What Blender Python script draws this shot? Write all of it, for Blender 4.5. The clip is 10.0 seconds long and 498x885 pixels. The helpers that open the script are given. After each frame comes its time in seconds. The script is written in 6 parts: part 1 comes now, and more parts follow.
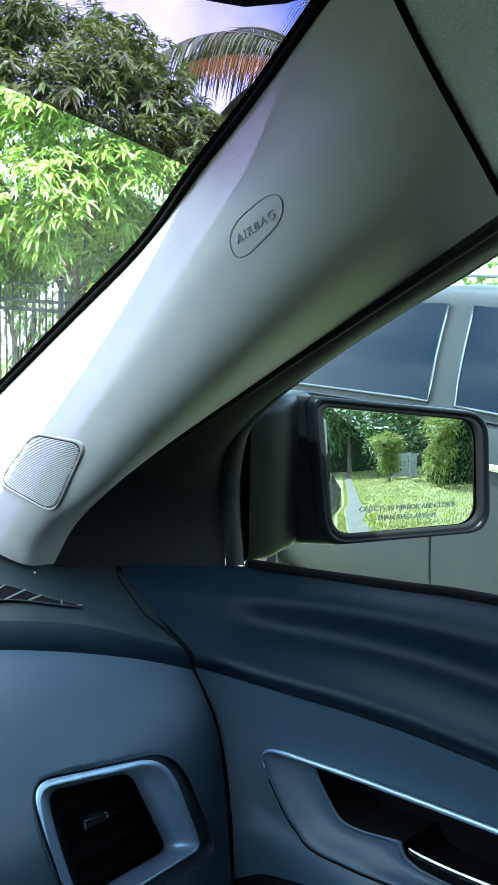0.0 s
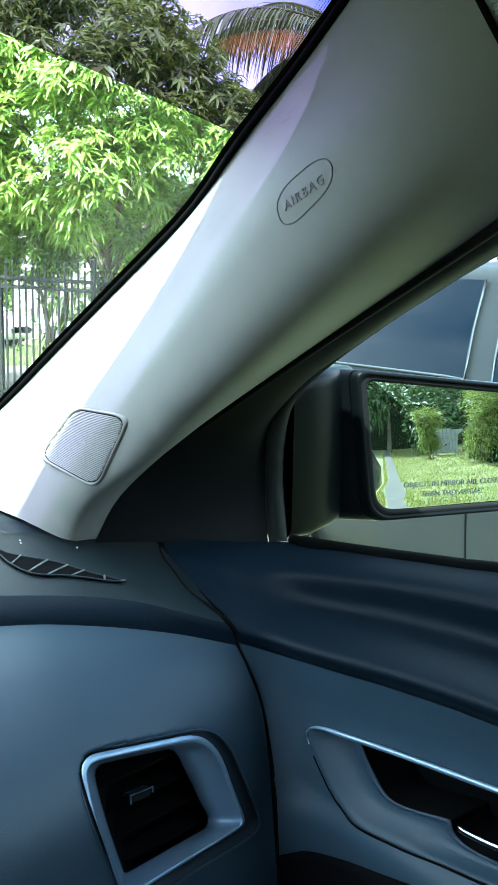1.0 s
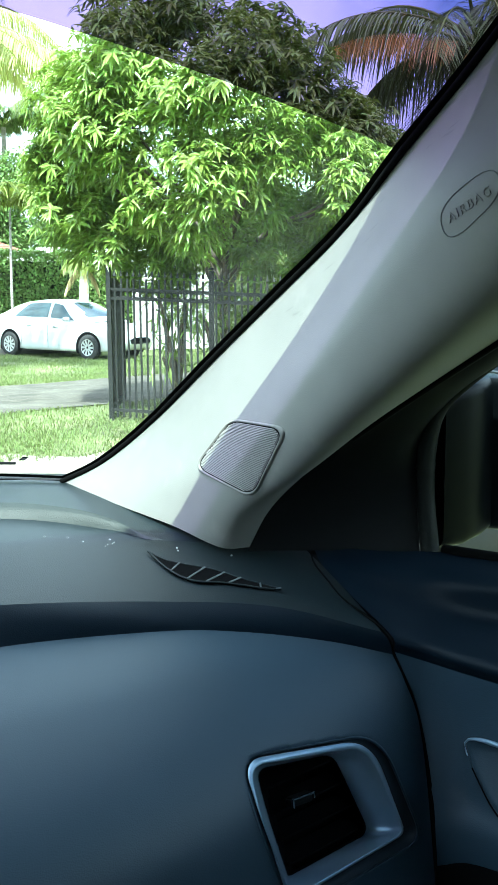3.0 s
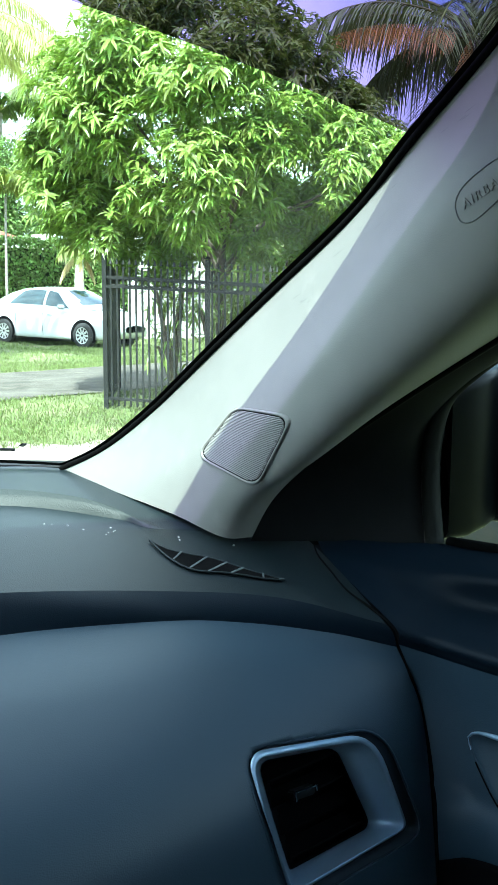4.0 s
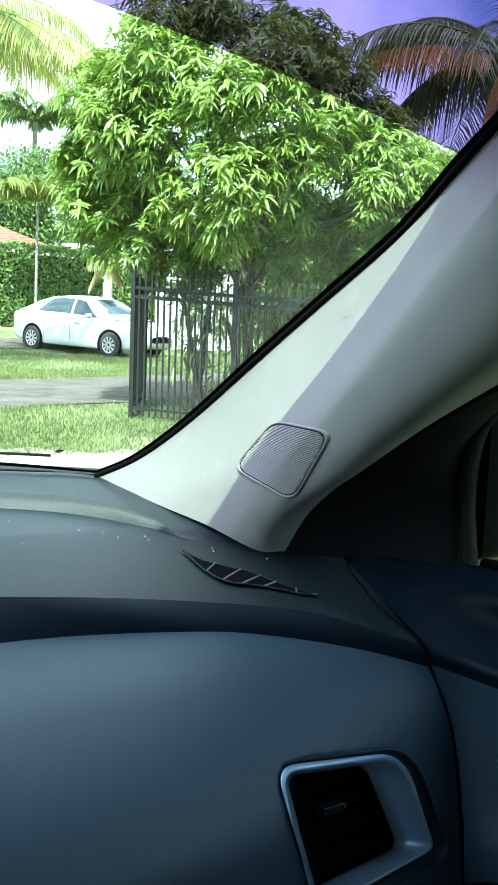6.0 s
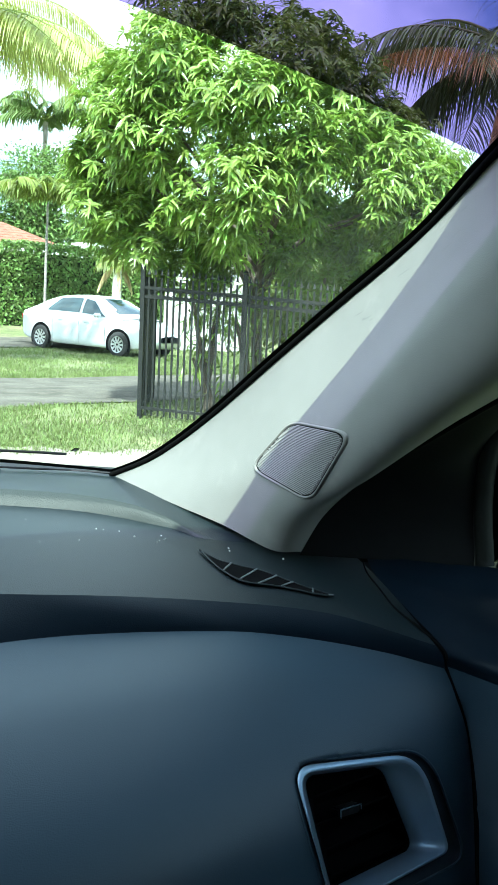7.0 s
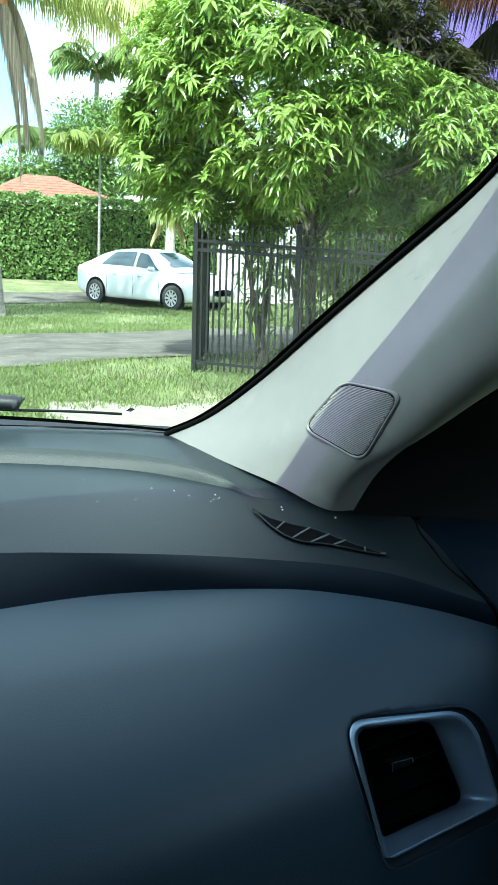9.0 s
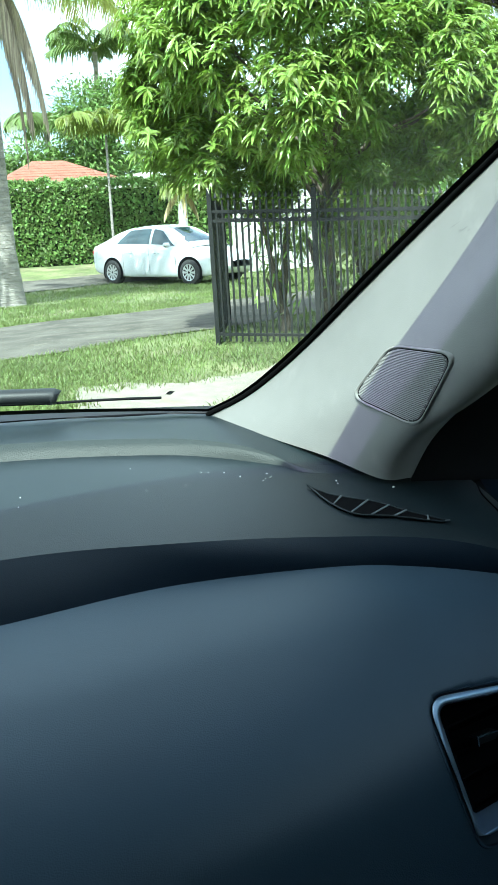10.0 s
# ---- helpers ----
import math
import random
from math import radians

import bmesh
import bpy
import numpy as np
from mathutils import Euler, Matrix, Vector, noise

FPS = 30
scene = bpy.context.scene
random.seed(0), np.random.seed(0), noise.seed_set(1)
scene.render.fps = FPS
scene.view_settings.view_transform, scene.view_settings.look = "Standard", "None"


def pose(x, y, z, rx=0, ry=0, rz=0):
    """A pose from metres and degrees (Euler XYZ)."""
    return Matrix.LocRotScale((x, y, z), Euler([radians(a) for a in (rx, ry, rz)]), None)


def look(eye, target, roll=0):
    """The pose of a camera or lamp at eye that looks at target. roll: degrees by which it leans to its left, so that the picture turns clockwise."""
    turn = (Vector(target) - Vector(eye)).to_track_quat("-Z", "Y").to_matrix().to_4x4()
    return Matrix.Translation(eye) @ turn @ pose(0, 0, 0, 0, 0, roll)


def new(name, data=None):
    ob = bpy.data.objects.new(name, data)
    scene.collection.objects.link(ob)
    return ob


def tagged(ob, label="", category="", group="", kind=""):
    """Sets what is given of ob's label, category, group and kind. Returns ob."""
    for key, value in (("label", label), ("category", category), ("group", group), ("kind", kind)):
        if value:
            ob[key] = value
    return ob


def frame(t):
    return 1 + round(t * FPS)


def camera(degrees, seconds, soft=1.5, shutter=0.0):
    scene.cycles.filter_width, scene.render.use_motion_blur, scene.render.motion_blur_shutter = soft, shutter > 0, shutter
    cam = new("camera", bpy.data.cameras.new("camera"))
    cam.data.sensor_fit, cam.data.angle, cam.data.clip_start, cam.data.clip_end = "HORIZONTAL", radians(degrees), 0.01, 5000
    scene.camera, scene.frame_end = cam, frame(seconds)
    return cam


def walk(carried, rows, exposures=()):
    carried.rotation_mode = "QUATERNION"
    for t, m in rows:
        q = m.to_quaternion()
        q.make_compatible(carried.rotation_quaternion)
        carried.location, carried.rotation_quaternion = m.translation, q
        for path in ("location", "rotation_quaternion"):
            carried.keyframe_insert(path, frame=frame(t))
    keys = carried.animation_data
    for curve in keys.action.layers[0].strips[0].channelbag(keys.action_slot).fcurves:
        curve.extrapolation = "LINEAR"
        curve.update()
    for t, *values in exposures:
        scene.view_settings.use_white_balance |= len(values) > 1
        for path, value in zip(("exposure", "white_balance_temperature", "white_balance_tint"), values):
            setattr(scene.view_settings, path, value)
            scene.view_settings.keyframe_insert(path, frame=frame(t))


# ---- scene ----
cam = camera(29.78, 10.0, soft=0.8)
PATH = (
    (0.0, pose(0.1500, 0.0000, 1.1800, 82.81, 0, -40.00) @ pose(0, 0, 0, 0, 0, 1.26)),
    (0.5, pose(0.1470, 0.0112, 1.1769, 81.83, 0, -38.60) @ pose(0, 0, 0, 0, 0, 0.95)),
    (1.0, pose(0.1486, 0.0168, 1.1723, 81.56, 0, -38.11) @ pose(0, 0, 0, 0, 0, 0.95)),
    (1.5, pose(0.1409, 0.0099, 1.1761, 81.55, 0, -37.46) @ pose(0, 0, 0, 0, 0, 0.96)),
    (2.0, pose(0.1137, 0.0043, 1.1879, 82.20, 0, -32.91) @ pose(0, 0, 0, 0, 0, -0.48)),
    (2.5, pose(0.1109, 0.0135, 1.1826, 82.28, 0, -31.07) @ pose(0, 0, 0, 0, 0, -0.69)),
    (4.0, pose(0.1082, 0.0428, 1.1736, 81.38, 0, -31.46) @ pose(0, 0, 0, 0, 0, 0.36)),
    (4.5, pose(0.1019, 0.0376, 1.1756, 81.74, 0, -31.13) @ pose(0, 0, 0, 0, 0, 0.81)),
    (5.0, pose(0.0899, 0.0415, 1.1757, 81.89, 0, -30.76) @ pose(0, 0, 0, 0, 0, 1.28)),
    (5.5, pose(0.0933, 0.0448, 1.1744, 82.11, 0, -30.44) @ pose(0, 0, 0, 0, 0, 1.81)),
    (7.0, pose(0.0836, 0.0518, 1.1723, 82.24, 0, -29.69) @ pose(0, 0, 0, 0, 0, 2.64)),
    (7.5, pose(0.0675, 0.0487, 1.1779, 82.19, 0, -28.89) @ pose(0, 0, 0, 0, 0, 2.71)),
    (8.0, pose(0.0532, 0.0539, 1.1777, 81.49, 0, -26.30) @ pose(0, 0, 0, 0, 0, 2.17)),
    (8.5, pose(0.0883, 0.0718, 1.1687, 79.08, 0, -26.43) @ pose(0, 0, 0, 0, 0, 1.63)),
    (9.0, pose(0.0817, 0.0440, 1.1812, 79.22, 0, -26.41) @ pose(0, 0, 0, 0, 0, 1.74)),
    (9.5, pose(0.0705, 0.0508, 1.1858, 79.77, 0, -25.02) @ pose(0, 0, 0, 0, 0, 0.88)),
    (10.0, pose(0.0805, 0.0813, 1.1829, 77.34, 0, -24.44) @ pose(0, 0, 0, 0, 0, -3.56)),
)
EXPOSURE = ((0.0, 3.0, 5250, -1), (1.6, 2.75, 5350, -6), (2.4, 2.15, 5350, -6), (4.0, 2.12, 5350, -6), (5.5, 1.95, 5400, -6), (7.5, 1.78, 5400, -6), (10.0, 1.6, 5400, -6))
walk(cam, PATH, EXPOSURE)

# ---- sky and sun ----
LIGHT = Vector((0.47, 0.56, -1.0)).normalized()      # the way the sunlight travels
world = bpy.data.worlds.new("sky")
scene.world = world
world.use_nodes = True
wn = world.node_tree
sky = wn.nodes.new("ShaderNodeTexSky")
sky.sky_type, sky.sun_disc = "NISHITA", False
sky.sun_elevation = math.asin(-LIGHT.z)
sky.sun_rotation = math.atan2(-LIGHT.x, -LIGHT.y)
sky.air_density, sky.dust_density, sky.ozone_density = 1.0, 3.0, 1.5
clouds = wn.nodes.new("ShaderNodeTexNoise")
clouds.inputs["Scale"].default_value, clouds.inputs["Detail"].default_value = 2.2, 7
ramp = wn.nodes.new("ShaderNodeValToRGB")
ramp.color_ramp.elements[0].position, ramp.color_ramp.elements[1].position = 0.405, 0.60
mixer = wn.nodes.new("ShaderNodeMix")
mixer.data_type = "RGBA"
mixer.inputs[7].default_value = (9.0, 9.2, 9.6, 1)
coord = wn.nodes.new("ShaderNodeTexCoord")
wn.links.new(coord.outputs["Generated"], clouds.inputs["Vector"])
wn.links.new(clouds.outputs["Fac"], ramp.inputs["Fac"])
wn.links.new(ramp.outputs["Color"], mixer.inputs[0])
wn.links.new(sky.outputs["Color"], mixer.inputs[6])
wn.links.new(mixer.outputs[2], wn.nodes["Background"].inputs["Color"])
wn.nodes["Background"].inputs["Strength"].default_value = 0.145
sun_data = bpy.data.lights.new("sun", "SUN")
sun_data.energy, sun_data.angle, sun_data.color = 4.5, radians(0.53), (1.0, 0.96, 0.88)
sun = new("sun", sun_data)
sun.matrix_world = look((0, 0, 30), Vector((0, 0, 30)) + LIGHT)


# ---- materials ----
def mat(name, base=(0.5, 0.5, 0.5), rough=0.6, metal=0.0, vary=0.0, vary_scale=3.0, dirt=None, dirt_amount=0.0, dirt_scale=8.0,
        bump=0.0, bump_scale=200.0, bump_kind="noise", spec=0.5, island=0.0, stretch=(1, 1, 1), coat=0.0, trans=0.0):
    """A surface with two scales of colour variation, stains and fine relief in object space."""
    m = bpy.data.materials.new(name)
    m.use_nodes = True
    nt = m.node_tree
    b = nt.nodes["Principled BSDF"]
    b.inputs["Roughness"].default_value = rough
    b.inputs["Metallic"].default_value = metal
    b.inputs["Specular IOR Level"].default_value = spec
    b.inputs["Coat Weight"].default_value = coat
    b.inputs["Base Color"].default_value = (*base, 1)
    tc = nt.nodes.new("ShaderNodeTexCoord")
    mp = nt.nodes.new("ShaderNodeMapping")
    mp.inputs["Scale"].default_value = stretch
    nt.links.new(tc.outputs["Object"], mp.inputs["Vector"])
    last = None
    if vary > 0:
        n = nt.nodes.new("ShaderNodeTexNoise")
        n.inputs["Scale"].default_value, n.inputs["Detail"].default_value = vary_scale, 8
        nt.links.new(mp.outputs["Vector"], n.inputs["Vector"])
        r = nt.nodes.new("ShaderNodeValToRGB")
        r.color_ramp.elements[0].position, r.color_ramp.elements[1].position = 0.3, 0.7
        r.color_ramp.elements[0].color = (*[c * (1 - vary) for c in base], 1)
        r.color_ramp.elements[1].color = (*[min(1, c * (1 + vary)) for c in base], 1)
        nt.links.new(n.outputs["Fac"], r.inputs["Fac"])
        last = r.outputs["Color"]
    if dirt is not None:
        n = nt.nodes.new("ShaderNodeTexNoise")
        n.inputs["Scale"].default_value, n.inputs["Detail"].default_value, n.inputs["Roughness"].default_value = dirt_scale, 9, 0.65
        nt.links.new(mp.outputs["Vector"], n.inputs["Vector"])
        r = nt.nodes.new("ShaderNodeValToRGB")
        r.color_ramp.elements[0].position, r.color_ramp.elements[1].position = 0.62 - 0.25 * dirt_amount, 0.75
        nt.links.new(n.outputs["Fac"], r.inputs["Fac"])
        x = nt.nodes.new("ShaderNodeMix")
        x.data_type = "RGBA"
        x.inputs[6].default_value = (*base, 1)
        x.inputs[7].default_value = (*dirt, 1)
        nt.links.new(r.outputs["Color"], x.inputs[0])
        if last is not None:
            nt.links.new(last, x.inputs[6])
        last = x.outputs[2]
    if island > 0:
        g = nt.nodes.new("ShaderNodeNewGeometry")
        h = nt.nodes.new("ShaderNodeHueSaturation")
        h.inputs["Color"].default_value = (*base, 1)
        if last is not None:
            nt.links.new(last, h.inputs["Color"])
        for k, (lo, hi) in (("Value", (1 - island, 1 + island)), ("Hue", (0.5 - 0.045 * island, 0.5 + 0.03 * island))):
            q = nt.nodes.new("ShaderNodeMapRange")
            q.inputs["To Min"].default_value, q.inputs["To Max"].default_value = lo, hi
            nt.links.new(g.outputs["Random Per Island"], q.inputs["Value"])
            nt.links.new(q.outputs["Result"], h.inputs[k])
        last = h.outputs["Color"]
    if last is not None:
        nt.links.new(last, b.inputs["Base Color"])
    if bump > 0:
        if bump_kind == "cells":
            n = nt.nodes.new("ShaderNodeTexVoronoi")
            out = n.outputs["Distance"]
        else:
            n = nt.nodes.new("ShaderNodeTexNoise")
            n.inputs["Detail"].default_value = 4
            out = n.outputs["Fac"]
        n.inputs["Scale"].default_value = bump_scale
        nt.links.new(mp.outputs["Vector"], n.inputs["Vector"])
        u = nt.nodes.new("ShaderNodeBump")
        u.inputs["Strength"].default_value, u.inputs["Distance"].default_value = bump, 0.6 / bump_scale
        nt.links.new(out, u.inputs["Height"])
        nt.links.new(u.outputs["Normal"], b.inputs["Normal"])
    if trans > 0:
        t = nt.nodes.new("ShaderNodeBsdfTranslucent")
        t.inputs["Color"].default_value = (base[0] * 1.3, base[1] * 1.3, base[2] * 0.8, 1)
        s = nt.nodes.new("ShaderNodeMixShader")
        s.inputs["Fac"].default_value = trans
        nt.links.new(b.outputs["BSDF"], s.inputs[1])
        nt.links.new(t.outputs["BSDF"], s.inputs[2])
        nt.links.new(s.outputs["Shader"], nt.nodes["Material Output"].inputs["Surface"])
    return m


def glass_mat(name, tint, gloss=0.9, haze=0.0, side_veil=0.0):
    """A thin pane: tinted straight-through light, mirror gloss by Fresnel, a little dust, and a haze veil painted along
    its passenger's side.
    """
    m = bpy.data.materials.new(name)
    m.use_nodes = True
    nt = m.node_tree
    nt.nodes.remove(nt.nodes["Principled BSDF"])
    t = nt.nodes.new("ShaderNodeBsdfTransparent")
    t.inputs["Color"].default_value = (*tint, 1)
    g = nt.nodes.new("ShaderNodeBsdfGlossy")
    g.inputs["Roughness"].default_value = 0.0
    f = nt.nodes.new("ShaderNodeFresnel")
    f.inputs["IOR"].default_value = 1.45
    k = nt.nodes.new("ShaderNodeMath")
    k.operation = "MULTIPLY"
    k.inputs[1].default_value = gloss
    s = nt.nodes.new("ShaderNodeMixShader")
    nt.links.new(f.outputs["Fac"], k.inputs[0])
    nt.links.new(k.outputs[0], s.inputs["Fac"])
    nt.links.new(t.outputs["BSDF"], s.inputs[1])
    nt.links.new(g.outputs["BSDF"], s.inputs[2])
    last = s
    if haze > 0:
        d = nt.nodes.new("ShaderNodeBsdfDiffuse")
        d.inputs["Color"].default_value = (0.8, 0.8, 0.78, 1)
        n = nt.nodes.new("ShaderNodeTexNoise")
        n.inputs["Scale"].default_value, n.inputs["Detail"].default_value = 14, 10
        tc = nt.nodes.new("ShaderNodeTexCoord")
        nt.links.new(tc.outputs["Object"], n.inputs["Vector"])
        r = nt.nodes.new("ShaderNodeMapRange")
        r.inputs["From Min"].default_value, r.inputs["From Max"].default_value = 0.42, 0.75
        r.inputs["To Min"].default_value, r.inputs["To Max"].default_value = haze * 0.3, haze
        nt.links.new(n.outputs["Fac"], r.inputs["Value"])
        dust_and_veil = r.outputs["Result"]
        # the veil: extra pale haze painted in by x, with a fine grain
        if side_veil > 0:
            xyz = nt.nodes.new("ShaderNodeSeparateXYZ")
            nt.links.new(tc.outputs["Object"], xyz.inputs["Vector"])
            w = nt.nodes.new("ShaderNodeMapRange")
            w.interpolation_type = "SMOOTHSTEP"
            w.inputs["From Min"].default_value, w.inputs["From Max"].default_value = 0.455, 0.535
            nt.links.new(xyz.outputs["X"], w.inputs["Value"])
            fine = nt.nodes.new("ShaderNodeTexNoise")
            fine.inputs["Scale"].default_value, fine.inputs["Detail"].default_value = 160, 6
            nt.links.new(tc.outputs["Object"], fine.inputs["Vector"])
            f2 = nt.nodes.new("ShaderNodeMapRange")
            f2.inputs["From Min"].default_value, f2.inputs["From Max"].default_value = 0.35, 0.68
            f2.inputs["To Min"].default_value, f2.inputs["To Max"].default_value = side_veil * 0.45, side_veil
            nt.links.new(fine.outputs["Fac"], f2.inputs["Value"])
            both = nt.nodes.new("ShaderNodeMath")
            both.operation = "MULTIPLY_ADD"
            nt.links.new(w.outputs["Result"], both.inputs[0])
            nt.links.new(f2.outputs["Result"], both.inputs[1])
            nt.links.new(dust_and_veil, both.inputs[2])
            dust_and_veil = both.outputs[0]
        e = nt.nodes.new("ShaderNodeMixShader")
        nt.links.new(dust_and_veil, e.inputs["Fac"])
        nt.links.new(s.outputs["Shader"], e.inputs[1])
        nt.links.new(d.outputs["BSDF"], e.inputs[2])
        last = e
    nt.links.new(last.outputs["Shader"], nt.nodes["Material Output"].inputs["Surface"])
    return m


PILLAR = mat("pillar_plastic", (0.192, 0.185, 0.170), 0.62, vary=0.04, vary_scale=25, bump=0.25, bump_scale=900, dirt=(0.225, 0.216, 0.198), dirt_amount=0.15, dirt_scale=14)
HEADLINER = mat("headliner_fabric", (0.33, 0.34, 0.33), 0.95, bump=1.0, bump_scale=620, bump_kind="cells")
PAD = mat("dash_pad_vinyl", (0.0110, 0.0165, 0.0195), 0.40, spec=0.25, vary=0.10, vary_scale=9, dirt=(0.012, 0.016, 0.019), dirt_amount=0.15, dirt_scale=40, bump=0.14, bump_scale=800, bump_kind="cells")
RIDGE = mat("ridge_vinyl", (0.022, 0.027, 0.025), 0.52, spec=0.34, bump=0.36, bump_scale=700, bump_kind="cells")
FACE = mat("dash_face_vinyl", (0.0045, 0.009, 0.0155), 0.5, spec=0.10, bump=0.14, bump_scale=900, bump_kind="cells")
PANEL = mat("grey_soft_panel", (0.031, 0.051, 0.074), 0.48, spec=0.32, vary=0.04, vary_scale=12, bump=0.14, bump_scale=850, bump_kind="cells")
SILVER = mat("satin_silver_plastic", (0.25, 0.335, 0.44), 0.33, metal=0.55, vary=0.03, vary_scale=60)
CHROME = mat("chrome", (0.75, 0.77, 0.80), 0.12, metal=1.0)
BLACK = mat("black_plastic", (0.006, 0.0065, 0.007), 0.5, spec=0.18, bump=0.1, bump_scale=500)
# near-black for openings and recesses: their shade is put into the colour
DEEP = mat("recess_shade_black", (0.004, 0.004, 0.0045), 0.9, spec=0.05)
RUBBER = mat("black_rubber_seal", (0.005, 0.005, 0.005), 0.65, spec=0.08, bump=0.2, bump_scale=300)
RUN = mat("grey_green_window_run", (0.012, 0.013, 0.0115), 0.6, spec=0.1, bump=0.2, bump_scale=300)
GRILLE = mat("speaker_grille_rib", (0.19, 0.182, 0.170), 0.55)
GROOVE = mat("groove_shadow_gap", (0.003, 0.003, 0.003), 0.9, spec=0.05)
MIRROR = mat("mirror_silver", (0.54, 0.57, 0.54), 0.0, metal=1.0)
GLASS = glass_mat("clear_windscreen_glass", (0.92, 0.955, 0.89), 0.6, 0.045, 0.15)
TINT = glass_mat("purple_sunband_glass", (0.155, 0.110, 0.245), 0.6, 0.008)
SIDEGLASS = glass_mat("side_glass", (0.66, 0.72, 0.70), 0.08, 0.002)


# ---- mesh helpers ----
def mesh_of(name, verts, faces, material, smooth=True):
    me = bpy.data.meshes.new(name)
    me.from_pydata([tuple(v) for v in verts], [], faces)
    me.materials.append(material)
    if smooth:
        me.shade_smooth()
    me.update()
    return me


def part(name, bm, material, parent=None, label="", smooth=False):
    me = bpy.data.meshes.new(name)
    bm.normal_update()
    bm.to_mesh(me)
    bm.free()
    me.materials.append(material)
    if smooth:
        me.shade_smooth()
    ob = new(name, me)
    ob.parent = parent
    return tagged(ob, label)


def sheet_part(name, verts, faces, material, parent=None, label="", thick=0.0, smooth=True):
    ob = new(name, mesh_of(name, verts, faces, material, smooth))
    ob.parent = parent
    if thick:
        s = ob.modifiers.new("thickness", "SOLIDIFY")
        s.thickness, s.offset = thick, -1
    return tagged(ob, label)


def empty(name, place=(0, 0, 0), label="", category="", group="", kind=""):
    ob = new(name)
    ob.location = place
    return tagged(ob, label, category, group, kind)


def crom(points, n):
    """n points, evenly spaced in the parameter, on the smooth curve through the points."""
    P = [Vector(p) for p in points]
    P = [P[0] * 2 - P[1]] + P + [P[-1] * 2 - P[-2]]
    out = []
    for i in range(n):
        s = i / (n - 1) * (len(P) - 3)
        k = min(int(s), len(P) - 4)
        u = s - k
        a, b, c, d = P[k:k + 4]
        out.append(0.5 * (2 * b + (c - a) * u + (2 * a - 5 * b + 4 * c - d) * u * u + (3 * b - a - 3 * c + d) * u ** 3))
    return out


def loft(rows, n, m):
    """A smooth grid through rows of control points: n along each row, m across the rows. Returns verts and quads."""
    fine = [crom(r, n) for r in rows]
    cols = [crom([r[i] for r in fine], m) for i in range(n)]
    verts = [cols[i][j] for j in range(m) for i in range(n)]
    faces = [(j * n + i, j * n + i + 1, (j + 1) * n + i + 1, (j + 1) * n + i) for j in range(m - 1) for i in range(n - 1)]
    return verts, faces


def tube(points, r, sides=8, ends=True, squash=1.0):
    """A bmesh tube along the points; r is one radius or one for each point."""
    bm = bmesh.new()
    P = [Vector(p) for p in points]
    rs = r if isinstance(r, (list, tuple)) else [r] * len(P)
    rings, up = [], Vector((0, 0, 1))
    for i, p in enumerate(P):
        t = (P[min(i + 1, len(P) - 1)] - P[max(i - 1, 0)]).normalized()
        a = t.cross(up)
        if a.length < 1e-3:
            a = t.cross(Vector((0, 1, 0)))
        a.normalize()
        b = a.cross(t).normalized()
        rings.append([bm.verts.new(p + a * math.cos(k * math.tau / sides) * rs[i] + b * math.sin(k * math.tau / sides) * rs[i] * squash) for k in range(sides)])
    for i in range(len(P) - 1):
        for k in range(sides):
            bm.faces.new((rings[i][k], rings[i][(k + 1) % sides], rings[i + 1][(k + 1) % sides], rings[i + 1][k]))
    if ends:
        bm.faces.new(rings[0])
        bm.faces.new(rings[-1][::-1])
    return bm


def box(bm, lo, hi, m=None):
    vs = [bm.verts.new((m or Matrix()) @ Vector((x, y, z))) for x in (lo[0], hi[0]) for y in (lo[1], hi[1]) for z in (lo[2], hi[2])]
    for f in ((0, 1, 3, 2), (4, 6, 7, 5), (0, 4, 5, 1), (2, 3, 7, 6), (0, 2, 6, 4), (1, 5, 7, 3)):
        bm.faces.new([vs[i] for i in f])
    return bm


def rounded(corners, radii, n=6):
    """A closed 2D outline with rounded corners."""
    out, k = [], len(corners)
    for i in range(k):
        a, b, c = Vector(corners[i - 1]), Vector(corners[i]), Vector(corners[(i + 1) % k])
        p, q = (a - b).normalized(), (c - b).normalized()
        r = radii[i] if isinstance(radii, (list, tuple)) else radii
        s, e = b + p * r, b + q * r
        out += [(s * (1 - t) ** 2 + b * 2 * t * (1 - t) + e * t * t) for t in [j / n for j in range(n + 1)]]
    return out


def ring_between(outer, inner, closed=True):
    """A bmesh band between loops of equal length, given as lists of loops of 3D points."""
    bm = bmesh.new()
    loops = [[bm.verts.new(p) for p in L] for L in (outer, *inner)]
    n = len(loops[0])
    for A, B in zip(loops, loops[1:]):
        for i in range(n if closed else n - 1):
            bm.faces.new((A[i], A[(i + 1) % n], B[(i + 1) % n], B[i]))
    return bm


def smooth_step(t):
    t = min(1, max(0, t))
    return t * t * (3 - 2 * t)


# ======== the car that the camera sits in ========
# Lines of the passenger's side: the front edge of the pillar trim runs along the glass.
EDGE = ((0.495, 1.104, 0.973), (0.526, 1.049, 1.002), (0.557, 0.976, 1.055), (0.581, 0.880, 1.126), (0.601, 0.786, 1.191),
        (0.610, 0.690, 1.248), (0.603, 0.612, 1.296), (0.600, 0.539, 1.340), (0.588, 0.462, 1.382), (0.570, 0.380, 1.422))
SPINE = ((0, 1.272, 0.985), (0, 1.19, 1.045), (0, 1.10, 1.110), (0, 0.985, 1.19), (0, 0.875, 1.270),
         (0, 0.770, 1.342), (0, 0.685, 1.398), (0, 0.605, 1.428), (0, 0.52, 1.455), (0, 0.43, 1.480))
